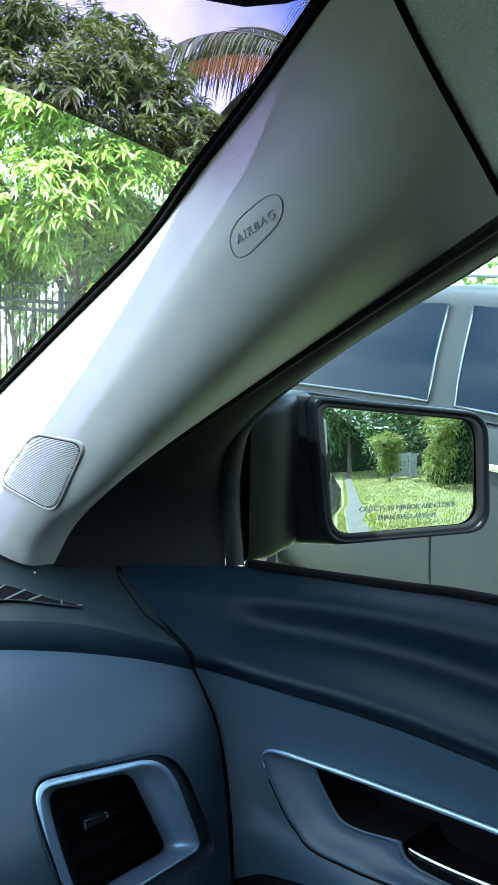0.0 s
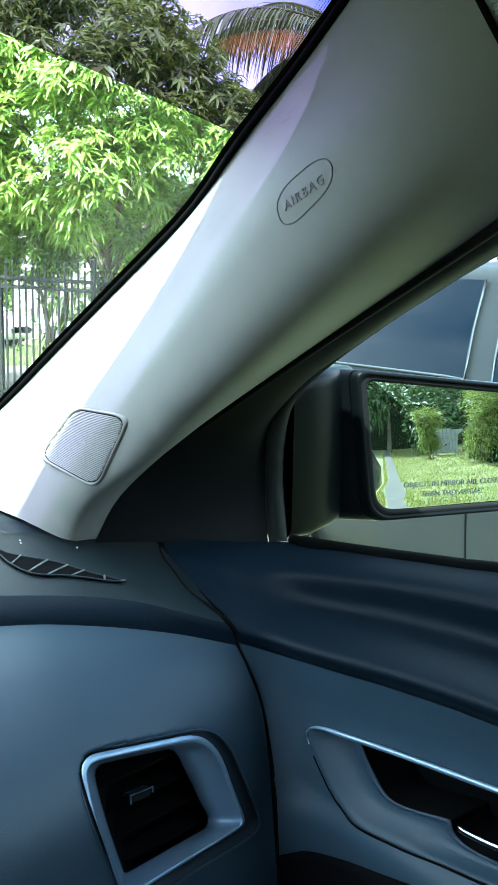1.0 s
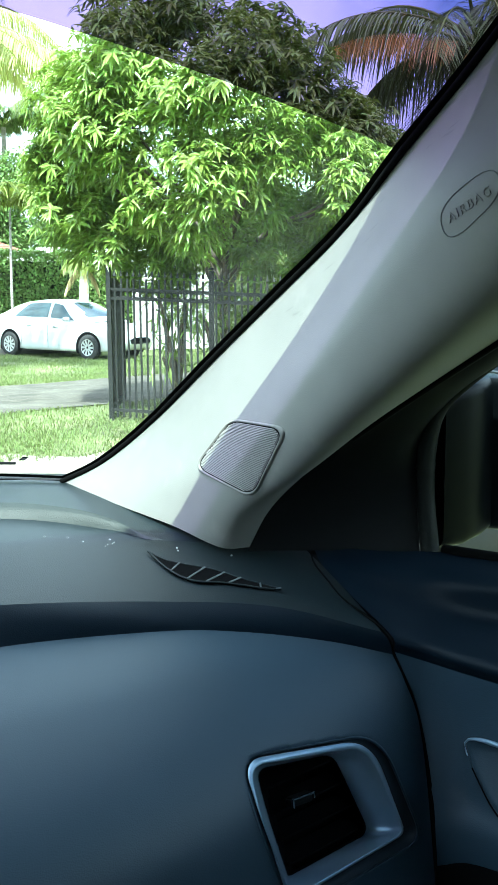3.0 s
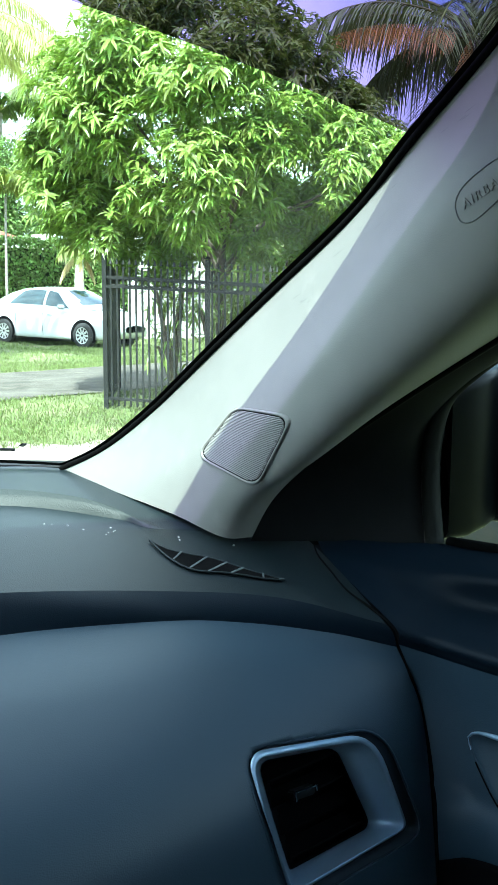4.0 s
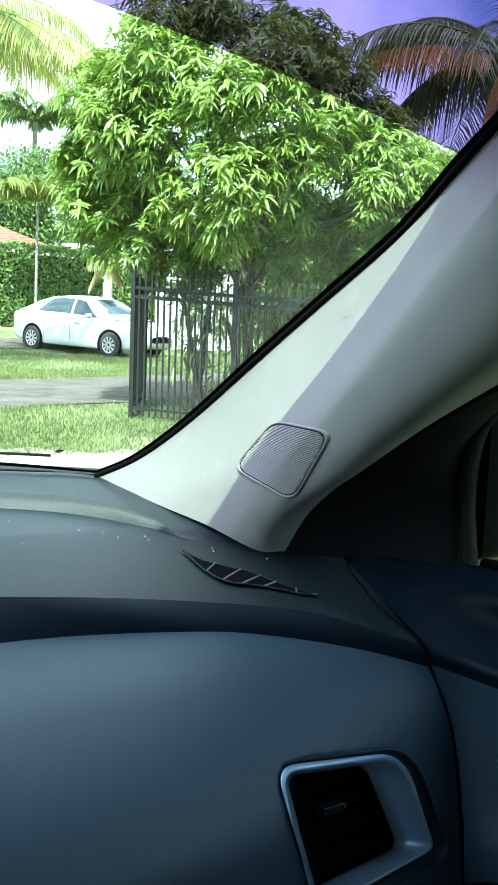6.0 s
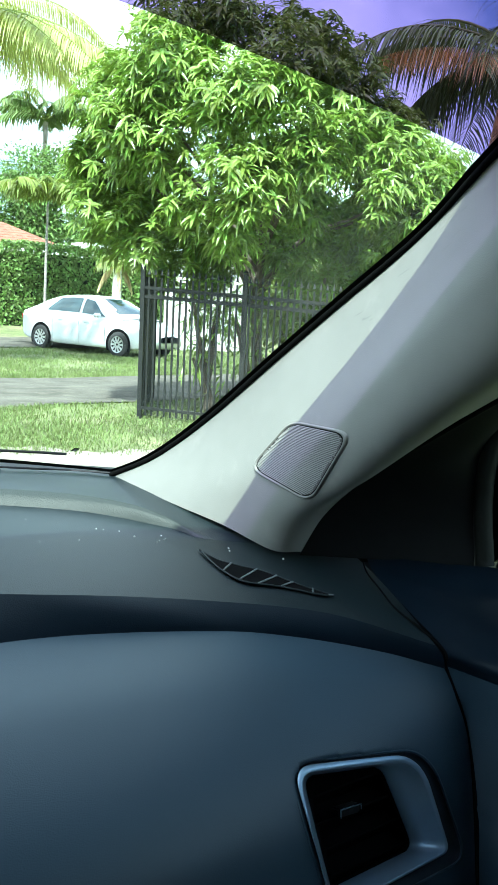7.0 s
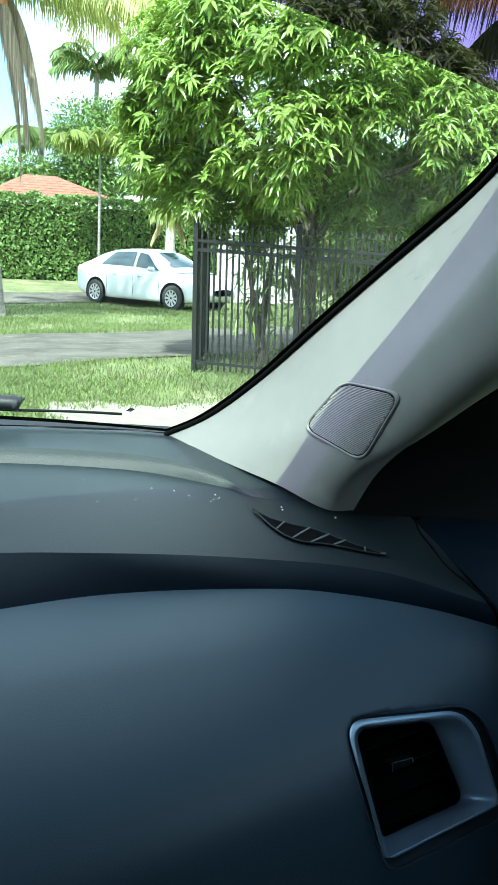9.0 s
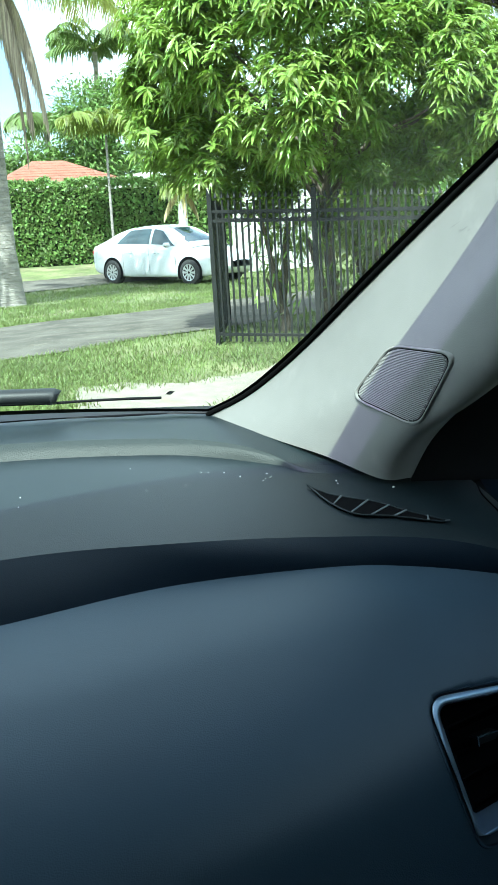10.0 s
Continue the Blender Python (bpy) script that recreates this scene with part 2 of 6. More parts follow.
edge_fine, spine_fine = crom(EDGE, 91), crom(SPINE, 91)
TINT_AT = 60                                          # index on the fine lines where the sun band begins


def on_glass(u, k):
    """The windscreen's inner surface: u from -1 to 1 across, k from 0 (base) to 90 (top)."""
    i = min(int(k), 89)
    e = edge_fine[i].lerp(edge_fine[i + 1], k - i)
    c = spine_fine[i].lerp(spine_fine[i + 1], k - i)
    return Vector((e.x * u, c.y + (e.y - c.y) * u * u, c.z + (e.z - c.z) * u * u))


def glass_sheet(name, k0, k1, u0, u1, material, parent, label, n=40, m=40, push=0.0):
    verts = []
    for j in range(m):
        for i in range(n):
            p = on_glass(u0 + (u1 - u0) * i / (n - 1), k0 + (k1 - k0) * j / (m - 1))
            verts.append(p + Vector((0, 0.6, 0.8)) * push)
    faces = [(j * n + i, j * n + i + 1, (j + 1) * n + i + 1, (j + 1) * n + i) for j in range(m - 1) for i in range(n - 1)]
    return sheet_part(name, verts, faces, material, parent, label)


windscreen = empty("windscreen", (0, 0, 0), "clear car windscreen with a purple sun band along its top", "windscreen", kind="structure")
glass_sheet("clear_pane", 0, TINT_AT, -1.04, 1.04, GLASS, windscreen, "clear dusty glass with a painted haze veil", push=0.006)
glass_sheet("sun_band", TINT_AT, 90, -1.04, 1.04, TINT, windscreen, "purple tinted glass band", push=0.006)
band = [(on_glass(u, k) + Vector((0, 0.002, 0.003))) for k in np.linspace(0, 90, 80) for u in (0.990, 1.06)]
sheet_part("side_frit", band, [(2 * i, 2 * i + 1, 2 * i + 3, 2 * i + 2) for i in range(79)], RUBBER, windscreen, "black edge band")
low = [(on_glass(u, k) + Vector((0, 0.002, 0.003))) for u in np.linspace(-1, 1, 60) for k in (-0.0, 1.2)]
sheet_part("lower_frit", low, [(2 * i, 2 * i + 1, 2 * i + 3, 2 * i + 2) for i in range(59)], RUBBER, windscreen, "black edge band")
part("edge_seal", tube([p + Vector((-0.002, 0.0, 0.0)) for p in edge_fine[::3]], 0.0030, 8), GROOVE, windscreen, "black rubber edge seal", True)
# unseen black band, its lower edge shaped to cast the pillar's shade line
top = [(on_glass(u, k) + Vector((0, 0.002, 0.004))) for u in np.linspace(-1.04, 1.04, 60) for k in (np.interp(abs(u), (0.3, 0.45, 0.59, 0.64, 0.70, 0.83, 0.95, 1.04), (61.5, 64.0, 66.6, 68.6, 72.4, 74.6, 77.5, 84)), 90)]
sheet_part("sun_blocking_band", top, [(2 * i, 2 * i + 1, 2 * i + 3, 2 * i + 2) for i in range(59)], RUBBER, windscreen, "black edge band")
# ceramic dots along the band
verts, faces = [], []
for k in np.linspace(TINT_AT + 2, 89, 130):
    for r in range(5):
        u = 0.9885 - 0.0030 * r
        c = on_glass(u, k + (0.08 if r % 2 else 0))
        a = (on_glass(u + 0.001, k) - c).normalized()
        b = (on_glass(u, min(k + 0.5, 90)) - on_glass(u, k - 0.5)).normalized()
        s = 0.00075 * (1 - 0.13 * r)
        base = len(verts)
        verts += [c + a * s * math.cos(q * math.tau / 6) + b * s * math.sin(q * math.tau / 6) + Vector((0, 0.001, 0.001)) for q in range(6)]
        faces.append(tuple(range(base, base + 6)))
tagged(sheet_part("frit_dots", verts, faces, RUBBER, windscreen, "rows of black ceramic dots", smooth=False), kind="stuff")

# ---- pillar trim ----
SECTIONS = (
    ((0.495, 1.104, 0.973), (0.518, 0.990, 0.961), (0.539, 0.898, 0.953), (0.561, 0.834, 0.940), (0.590, 0.824, 0.938)),
    ((0.526, 1.049, 1.002), (0.535, 0.960, 0.992), (0.546, 0.875, 0.984), (0.562, 0.812, 0.968), (0.603, 0.806, 0.978)),
    ((0.557, 0.976, 1.055), (0.556, 0.908, 1.035), (0.552, 0.836, 1.015), (0.566, 0.778, 0.995), (0.624, 0.782, 1.012)),
    ((0.581, 0.880, 1.126), (0.569, 0.825, 1.086), (0.561, 0.775, 1.042), (0.579, 0.729, 1.022), (0.648, 0.737, 1.054)),
    ((0.601, 0.786, 1.191), (0.585, 0.752, 1.138), (0.569, 0.716, 1.092), (0.587, 0.670, 1.070), (0.669, 0.665, 1.102)),
    ((0.610, 0.690, 1.248), (0.594, 0.662, 1.205), (0.579, 0.630, 1.163), (0.596, 0.588, 1.129), (0.674, 0.585, 1.145)),
    ((0.603, 0.612, 1.296), (0.597, 0.582, 1.270), (0.588, 0.546, 1.235), (0.603, 0.507, 1.191), (0.674, 0.508, 1.183)),
    ((0.600, 0.539, 1.340), (0.600, 0.507, 1.312), (0.594, 0.473, 1.277), (0.611, 0.443, 1.237), (0.668, 0.440, 1.214)),
    ((0.580, 0.410, 1.405), (0.597, 0.395, 1.364), (0.612, 0.384, 1.333), (0.630, 0.372, 1.300), (0.656, 0.355, 1.252)),
)
verts, faces = loft(SECTIONS, 49, 97)
for _ in range(40):
    old = [v.copy() for v in verts]
    for j in range(1, 96):
        for i in range(1, 48):
            verts[j * 49 + i] = old[j * 49 + i] * 0.5 + (old[(j - 1) * 49 + i] + old[(j + 1) * 49 + i]) * 0.25
pillar = empty("pillar_trim", (0, 0, 0), "light grey plastic windscreen pillar trim with embossed letters", "pillar trim", kind="structure")
sheet_part("trim_shell", verts, faces, PILLAR, pillar, "", 0.0)
PILLAR_GRID = verts


def on_pillar(i, j):
    """A point of the trim and its normal: i 0..48 from glass to door, j 0..96 upwards."""
    def at(a, b):
        a, b = min(max(a, 0), 48), min(max(b, 0), 96)
        a0, b0 = min(int(a), 47), min(int(b), 95)
        p = [PILLAR_GRID[(b0 + q) * 49 + a0 + r] for q in (0, 1) for r in (0, 1)]
        return p[0].lerp(p[1], a - a0).lerp(p[2].lerp(p[3], a - a0), b - b0)
    p = at(i, j)
    n = (at(i + 0.5, j) - at(i - 0.5, j)).cross(at(i, j + 0.5) - at(i, j - 0.5)).normalized()
    if n.dot(Vector((0.1, 0.0, 1.2)) - p) < 0:
        n = -n
    return p, n


# ---- dashboard ----
dash = empty("dashboard", (0, 0, 0), "black and grey car dashboard with a silver-framed side air vent", "dashboard", kind="structure")
# rows run from the driver's side to the passenger's door
ROW_BASE = ((-0.66, 1.02, 0.970), (-0.3, 1.20, 0.974), (0.0, 1.275, 0.976), (0.27, 1.222, 0.975), (0.40, 1.162, 0.974), (0.50, 1.108, 0.972), (0.66, 0.99, 0.955))
ROW_PRE = ((-0.66, 0.95, 0.966), (-0.3, 1.08, 0.969), (0.0, 1.118, 0.971), (0.20, 1.108, 0.970), (0.29, 1.084, 0.969), (0.398, 1.025, 0.967), (0.446, 0.982, 0.964), (0.484, 0.938, 0.957), (0.516, 0.898, 0.948), (0.66, 0.86, 0.938))
ROW_ROLL = ((-0.66, 0.74, 0.915), (-0.3, 0.85, 0.925), (0.0, 0.862, 0.925), (0.20, 0.853, 0.926), (0.33, 0.813, 0.925), (0.456, 0.786, 0.914), (0.562, 0.735, 0.905), (0.628, 0.658, 0.891))
ROW_TOP = ((-0.66, 0.69, 0.875), (-0.3, 0.80, 0.885), (0.0, 0.81, 0.886), (0.18, 0.806, 0.888), (0.32, 0.792, 0.895), (0.46, 0.762, 0.892), (0.533, 0.737, 0.885), (0.598, 0.697, 0.876), (0.638, 0.655, 0.869))
N = 140


base_f, pre_f, roll_f, top_f = (crom(r, N) for r in (ROW_BASE, ROW_PRE, ROW_ROLL, ROW_TOP))


def fade(k):
    return smooth_step((0.52 - pre_f[k].x) / 0.06)


crest = [p.lerp(q, 0.055) + Vector((0, 0, 0.0065 * fade(k))) for k, (p, q) in enumerate(zip(pre_f, roll_f))]
after = [p.lerp(q, 0.115) + Vector((0, 0, -0.0035 * fade(k))) for k, (p, q) in enumerate(zip(pre_f, roll_f))]


def strip(rows):
    n = len(rows[0])
    return [p for r in rows for p in r], [(j * n + i, j * n + i + 1, (j + 1) * n + i + 1, (j + 1) * n + i) for j in range(len(rows) - 1) for i in range(n - 1)]


def between(A, B, m, bulge=0.0, axis=(0, 0, 1)):
    return [[a.lerp(b, t) + Vector(axis) * bulge * 4 * t * (1 - t) for a, b in zip(A, B)] for t in [j / (m - 1) for j in range(m)]]


sheet_part("defroster_shelf", *strip(between(base_f, pre_f, 6, 0.002)), PAD, dash, "dusty dark grey vinyl shelf")
ridge_rows = [[p + Vector((0, 0, h * fade(k))) for k, p in enumerate(row)] for row, h in zip(between(pre_f, crest, 5) + between(crest, after, 6)[1:], (0, 0.003, 0.004, 0.003, 0, 0.0019, 0.0029, 0.0029, 0.0019, 0))]
ridge_end = next(k for k in range(N) if pre_f[k].x > 0.512)
sheet_part("ridge", *strip([r[:ridge_end + 1] for r in ridge_rows]), RIDGE, dash, "grained raised vinyl ridge")
sheet_part("pad_end", *strip([r[ridge_end:] for r in ridge_rows]), PAD, dash, "dark grey vinyl end of the pad")
sheet_part("top_pad", *strip(between(after, roll_f, 24, 0.004)), PAD, dash, "dark grey vinyl top pad")
out = Vector((0, -1, 0.35)).normalized()
sheet_part("front_face", *strip(between(roll_f, top_f, 10, 0.004, out)), FACE, dash, "navy black vinyl face")
# lower panel
MID = ((-0.66, 0.62, 0.86), (-0.3, 0.68, 0.868), (0.0, 0.690, 0.868), (0.18, 0.690, 0.868), (0.32, 0.688, 0.868), (0.46, 0.685, 0.866), (0.533, 0.678, 0.860), (0.605, 0.664, 0.850), (0.648, 0.650, 0.845))
LOW1 = ((-0.66, 0.53, 0.80), (-0.3, 0.575, 0.80), (0.0, 0.58, 0.80), (0.18, 0.585, 0.80), (0.32, 0.592, 0.80), (0.46, 0.607, 0.80), (0.533, 0.620, 0.80), (0.62, 0.633, 0.80), (0.658, 0.638, 0.80))
LOW2 = ((-0.66, 0.50, 0.70), (-0.3, 0.54, 0.70), (0.0, 0.55, 0.70), (0.18, 0.556, 0.70), (0.32, 0.568, 0.70), (0.46, 0.582, 0.70), (0.533, 0.594, 0.70), (0.62, 0.607, 0.70), (0.652, 0.612, 0.70))
LOW3 = ((-0.66, 0.46, 0.50), (-0.3, 0.50, 0.50), (0.0, 0.51, 0.50), (0.18, 0.516, 0.50), (0.32, 0.53, 0.50), (0.46, 0.54, 0.50), (0.533, 0.55, 0.50), (0.60, 0.558, 0.50), (0.630, 0.56, 0.50))
verts, faces = loft((ROW_TOP, MID, LOW1, LOW2, LOW3), 330, 120)
# the vent's outline on the plane of the panel
VENT_O, VENT_N = Vector((0.545, 0.611, 0.775)), Vector((0.16, -1, 0.26)).normalized()
VX = Vector((1, 0.16, 0)).normalized()
VZ = VENT_N.cross(VX) * -1
VZ = VZ if VZ.z > 0 else -VZ


def vent(x, z, out=0.0):
    return VENT_O + VX * x + VZ * z + VENT_N * out


def flat(p):
    d = p - VENT_O
    return Vector((d.dot(VX), d.dot(VZ)))


# outlines: dark trough, silver frame, inner edge of the frame, mouth of the duct
TROUGH = rounded(((-0.0945, 0.0667), (0.0610, 0.0390), (0.0920, -0.0640), (-0.0645, -0.0660)), (0.022, 0.036, 0.020, 0.016), 8)
FRAME = rounded(((-0.0915, 0.0637), (0.0500, 0.0375), (0.0725, -0.0520), (-0.0630, -0.0560)), (0.020, 0.034, 0.010, 0.012), 8)
BAND = rounded(((-0.0848, 0.0562), (0.0440, 0.0325), (0.0690, -0.0500), (-0.0665, -0.0530)), (0.015, 0.026, 0.010, 0.006), 8)
MOUTH = rounded(((-0.0838, 0.0550), (0.0035, 0.0400), (0.0305, -0.0372), (-0.0668, -0.0383)), (0.013, 0.012, 0.013, 0.004), 8)


def filled(line):
    """The outline with points added along its four straight sides."""
    out = []
    for i, p in enumerate(line):
        out.append(p)
        if i % 9 == 8:
            q = line[(i + 1) % len(line)]
            out += [p.lerp(q, (k + 1) / 17) for k in range(16)]
    return out


TROUGH, FRAME, BAND, MOUTH = (filled(line) for line in (TROUGH, FRAME, BAND, MOUTH))


def inside(q, poly):
    c = False
    for i in range(len(poly)):
        a, b = poly[i - 1], poly[i]
        if (a.y > q.y) != (b.y > q.y) and q.x < (b.x - a.x) * (q.y - a.y) / (b.y - a.y) + a.x:
            c = not c
    return c


PANEL_FLAT = np.array([(*flat(p), (p - VENT_O).dot(VENT_N)) for p in verts])
PANEL_FLAT = PANEL_FLAT[(abs(PANEL_FLAT[:, 0]) < 0.13) & (abs(PANEL_FLAT[:, 1]) < 0.11)]


def swell(p):
    """How far the panel stands out of the vent's plane at the flat point p."""
    d = ((PANEL_FLAT[:, :2] - np.array(p)) ** 2).sum(1)
    k = np.argsort(d)[:12]
    w = 1 / (d[k] + 2e-5)
    return float((PANEL_FLAT[k, 2] * w).sum() / w.sum())


def vent_loop(line, out, scale=1.0):
    mid = sum(line, Vector((0, 0))) / len(line)
    spots = [mid + (p - mid) * scale for p in line]
    outs = [out + swell(p) for p in spots]
    return [vent(p.x - 0.917 * o, p.y + 0.459 * o, o) for p, o in zip(spots, outs)]


hole = [flat(p) for p in vent_loop(TROUGH, 0, 1.0)]
kept = [f for f in faces if not inside(flat(sum((verts[i] for i in f), Vector()) / 4), hole)]
# the cut edge of the panel is drawn onto the vent's outline
edge_of = set(i for f in kept for i in f) & set(i for f in set(faces) - set(kept) for i in f)
rim_line = vent_loop(TROUGH, 0)
RIM = np.array([tuple(p.lerp(q, t)) for p, q in zip(rim_line, rim_line[1:] + rim_line[:1]) for t in (0, 0.25, 0.5, 0.75)])
for i in edge_of:
    verts[i] = Vector(RIM[((RIM - np.array(verts[i])) ** 2).sum(1).argmin()])
panel = sheet_part("lower_panel", verts, kept, PANEL, dash, "soft blue-grey lower dashboard panel")
part("vent_gap", ring_between(vent_loop(TROUGH, -0.0015, 1.035), [vent_loop(TROUGH, 0.0012, 1.020), vent_loop(TROUGH, 0.0014, 1.004), vent_loop(TROUGH, 0.0004, 0.995), vent_loop(TROUGH, -0.002, 0.988)]), PANEL, dash, "raised grey lip round the vent", True)
# a darkened panel grey stands for the shade in the trough
part("vent_trough", ring_between(vent_loop(TROUGH, -0.0010, 0.990), [vent_loop(TROUGH, -0.004, 0.982), vent_loop(FRAME, -0.004)]), mat("shaded_trough", (0.016, 0.025, 0.036), 0.5, spec=0.3), dash, "gap round the vent, coloured as shaded panel", True)
bezel = part("vent_bezel", ring_between(vent_loop(FRAME, -0.004), [vent_loop(FRAME, 0.0030), vent_loop(FRAME, 0.0042, 0.99), vent_loop(BAND, 0.0040, 1.006), vent_loop(BAND, 0.0030),
             [p.lerp(q, 0.55) for p, q in zip(vent_loop(BAND, 0.0022), vent_loop(MOUTH, -0.019))], vent_loop(MOUTH, -0.021, 1.02), vent_loop(MOUTH, -0.024)]), SILVER, dash, "satin silver vent frame", True)
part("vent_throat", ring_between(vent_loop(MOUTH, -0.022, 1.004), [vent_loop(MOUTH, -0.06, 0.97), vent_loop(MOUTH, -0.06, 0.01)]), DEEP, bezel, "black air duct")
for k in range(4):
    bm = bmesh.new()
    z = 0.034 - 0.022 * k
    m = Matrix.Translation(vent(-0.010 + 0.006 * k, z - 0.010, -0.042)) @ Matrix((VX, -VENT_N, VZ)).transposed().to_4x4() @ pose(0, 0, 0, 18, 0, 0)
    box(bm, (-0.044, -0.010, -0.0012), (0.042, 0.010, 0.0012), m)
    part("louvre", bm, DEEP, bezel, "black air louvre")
bm = bmesh.new()
m = Matrix.Translation(vent(-0.024, 0.0075, -0.020)) @ Matrix((VX, -VENT_N, VZ)).transposed().to_4x4() @ pose(0, 0, 0, 0, 4, 0)
box(bm, (-0.012, -0.006, -0.0038), (0.012, 0.004, 0.0038), m)
bmesh.ops.bevel(bm, geom=bm.edges[:], offset=0.0015, segments=2, affect="EDGES")
slider = part("vent_slider", bm, BLACK, bezel, "black slider with a chrome rim")
bm = bmesh.new()
box(bm, (-0.012, -0.0075, 0.0026), (0.012, -0.006, 0.0038), m)
box(bm, (-0.0124, -0.0075, -0.0038), (-0.0108, -0.006, 0.0038), m)
box(bm, (0.0108, -0.0075, -0.0010), (0.0122, -0.006, 0.0038), m)
part("slider_rim", bm, CHROME, bezel, "chrome slider rim")

# demister slot at the end of the top pad
PAD_ROWS = between(after, roll_f, 24, 0.004)


def pad_point(x, y, out=0.0):
    near = sorted(((p.x - x) ** 2 + (p.y - y) ** 2, p.z) for r in PAD_ROWS for p in r)[:3]
    w = [1 / (d + 1e-7) for d, _ in near]
    return Vector((x, y, sum(k * z for k, (_, z) in zip(w, near)) / sum(w) + out))


FIN = mat("grey_fin_plastic", (0.11, 0.12, 0.125), 0.5)
SL = ((0.4925, 0.858), (0.4975, 0.8185), (0.511, 0.794), (0.5357, 0.7797), (0.568, 0.754), (0.579, 0.748))
SR = ((0.4925, 0.858), (0.5046, 0.833), (0.536, 0.8025), (0.555, 0.776), (0.579, 0.748))
a, b = ([pad_point(p.x, p.y) for p in crom([(*q, 0) for q in s], 30)] for s in (SL, SR))
up = Vector((0, -0.2, 1)).normalized()
# no hole here: a black sheet above the pad paints the slot's shade
sheet_part("slot_dark_sheet", *strip([[p + up * 0.0026 for p in a], [p.lerp(q, 0.5) + up * 0.0026 for p, q in zip(a, b)], [p + up * 0.0026 for p in b]]), DEEP, dash, "black demister slot")
part("slot_rim", tube([p + up * 0.0024 for p in a] + [p + up * 0.0024 for p in b[::-1]], 0.0009, 6), PAD, dash, "dark vinyl slot rim", True)
for k in range(6):
    i = 7 + 4 * k
    part("slot_fin", tube([a[i - 1] + up * 0.0030, b[min(29, i + 2)] + up * 0.0030], 0.0009, 6), FIN, dash, "grey slot fin")

# seam between dashboard and door
SEAM = ((0.640, 0.790, 0.934), (0.634, 0.774, 0.926), (0.6275, 0.745, 0.919), (0.6225, 0.712, 0.909), (0.626, 0.680, 0.900), (0.631, 0.657, 0.889), (0.638, 0.654, 0.869), (0.656, 0.644, 0.818), (0.659, 0.628, 0.758), (0.652, 0.611, 0.700), (0.640, 0.59, 0.62))
part("end_gap", tube([Vector(p) + Vector((0.003, 0.001, -0.001)) for p in crom(SEAM, 60)], [0.0008 + 0.0005 * smooth_step((k - 18) / 8) for k in range(60)], 8), GROOVE, dash, "dark gap beside the door", True)

# filler blocks added to stop daylight leaking past the dashboard's end
bm = bmesh.new()
box(bm, (0.605, 0.762, 0.70), (0.775, 0.88, 0.908))
box(bm, (0.58, 0.86, 0.70), (0.775, 1.10, 0.920))
box(bm, (0.62, 0.668, 0.45), (0.72, 0.76, 0.855))
part("end_block", bm, DEEP, dash, "black filler blocks inside the dashboard's end")

# ---- passenger's door ----
door = empty("passenger_door", (0, 0, 0), "black and grey car door with a silver pull handle", "car door")
# rows run from the hinge side to the rear
BELT = ((0.652, 0.80, 0.936), (0.700, 0.735, 0.938), (0.735, 0.700, 0.940), (0.738, 0.60, 0.950), (0.738, 0.50, 0.962), (0.738, 0.40, 0.973), (0.738, 0.1, 0.99), (0.738, -0.4, 1.0))
SHOULDER = ((0.638, 0.762, 0.926), (0.672, 0.71, 0.925), (0.700, 0.670, 0.925), (0.712, 0.59, 0.934), (0.716, 0.50, 0.944), (0.717, 0.40, 0.952), (0.72, 0.1, 0.97), (0.72, -0.4, 0.98))
SCOOP = ((0.633, 0.700, 0.907), (0.675, 0.675, 0.900), (0.701, 0.636, 0.900), (0.712, 0.57, 0.907), (0.717, 0.49, 0.915), (0.718, 0.40, 0.919), (0.715, 0.1, 0.925), (0.715, -0.4, 0.925))
LIP = ((0.638, 0.656, 0.886), (0.656, 0.636, 0.881), (0.663, 0.606, 0.880), (0.667, 0.553, 0.884), (0.670, 0.482, 0.891), (0.670, 0.375, 0.897), (0.668, 0.1, 0.90), (0.668, -0.4, 0.90))
JOIN = ((0.640, 0.655, 0.871), (0.662, 0.638, 0.863), (0.672, 0.612, 0.861), (0.678, 0.56, 0.864), (0.682, 0.490, 0.870), (0.682, 0.385, 0.876), (0.68, 0.1, 0.88), (0.68, -0.4, 0.88))
sheet_part("upper_trim", *loft((BELT, SHOULDER, SCOOP, LIP, JOIN), 120, 56), FACE, door, "navy black grained vinyl upper trim")
part("belt_weatherstrip", tube([Vector(p) + Vector((0.006, 0, 0.001)) for p in crom(BELT[2:], 60)], 0.006, 8), GROOVE, door, "black rubber weatherstrip", True)
DOOR2 = ((0.660, 0.645, 0.818), (0.676, 0.622, 0.815), (0.684, 0.60, 0.812), (0.690, 0.55, 0.815), (0.694, 0.48, 0.820), (0.694, 0.38, 0.826), (0.69, 0.1, 0.83), (0.69, -0.4, 0.83))
DOOR3 = ((0.662, 0.630, 0.758), (0.676, 0.612, 0.752), (0.684, 0.592, 0.748), (0.688, 0.545, 0.748), (0.690, 0.48, 0.75), (0.690, 0.38, 0.755), (0.68, 0.1, 0.76), (0.68, -0.4, 0.76))
DOOR4 = ((0.656, 0.612, 0.700), (0.668, 0.60, 0.692), (0.676, 0.58, 0.688), (0.680, 0.54, 0.69), (0.678, 0.48, 0.69), (0.676, 0.38, 0.69), (0.67, 0.1, 0.69), (0.67, -0.4, 0.69))
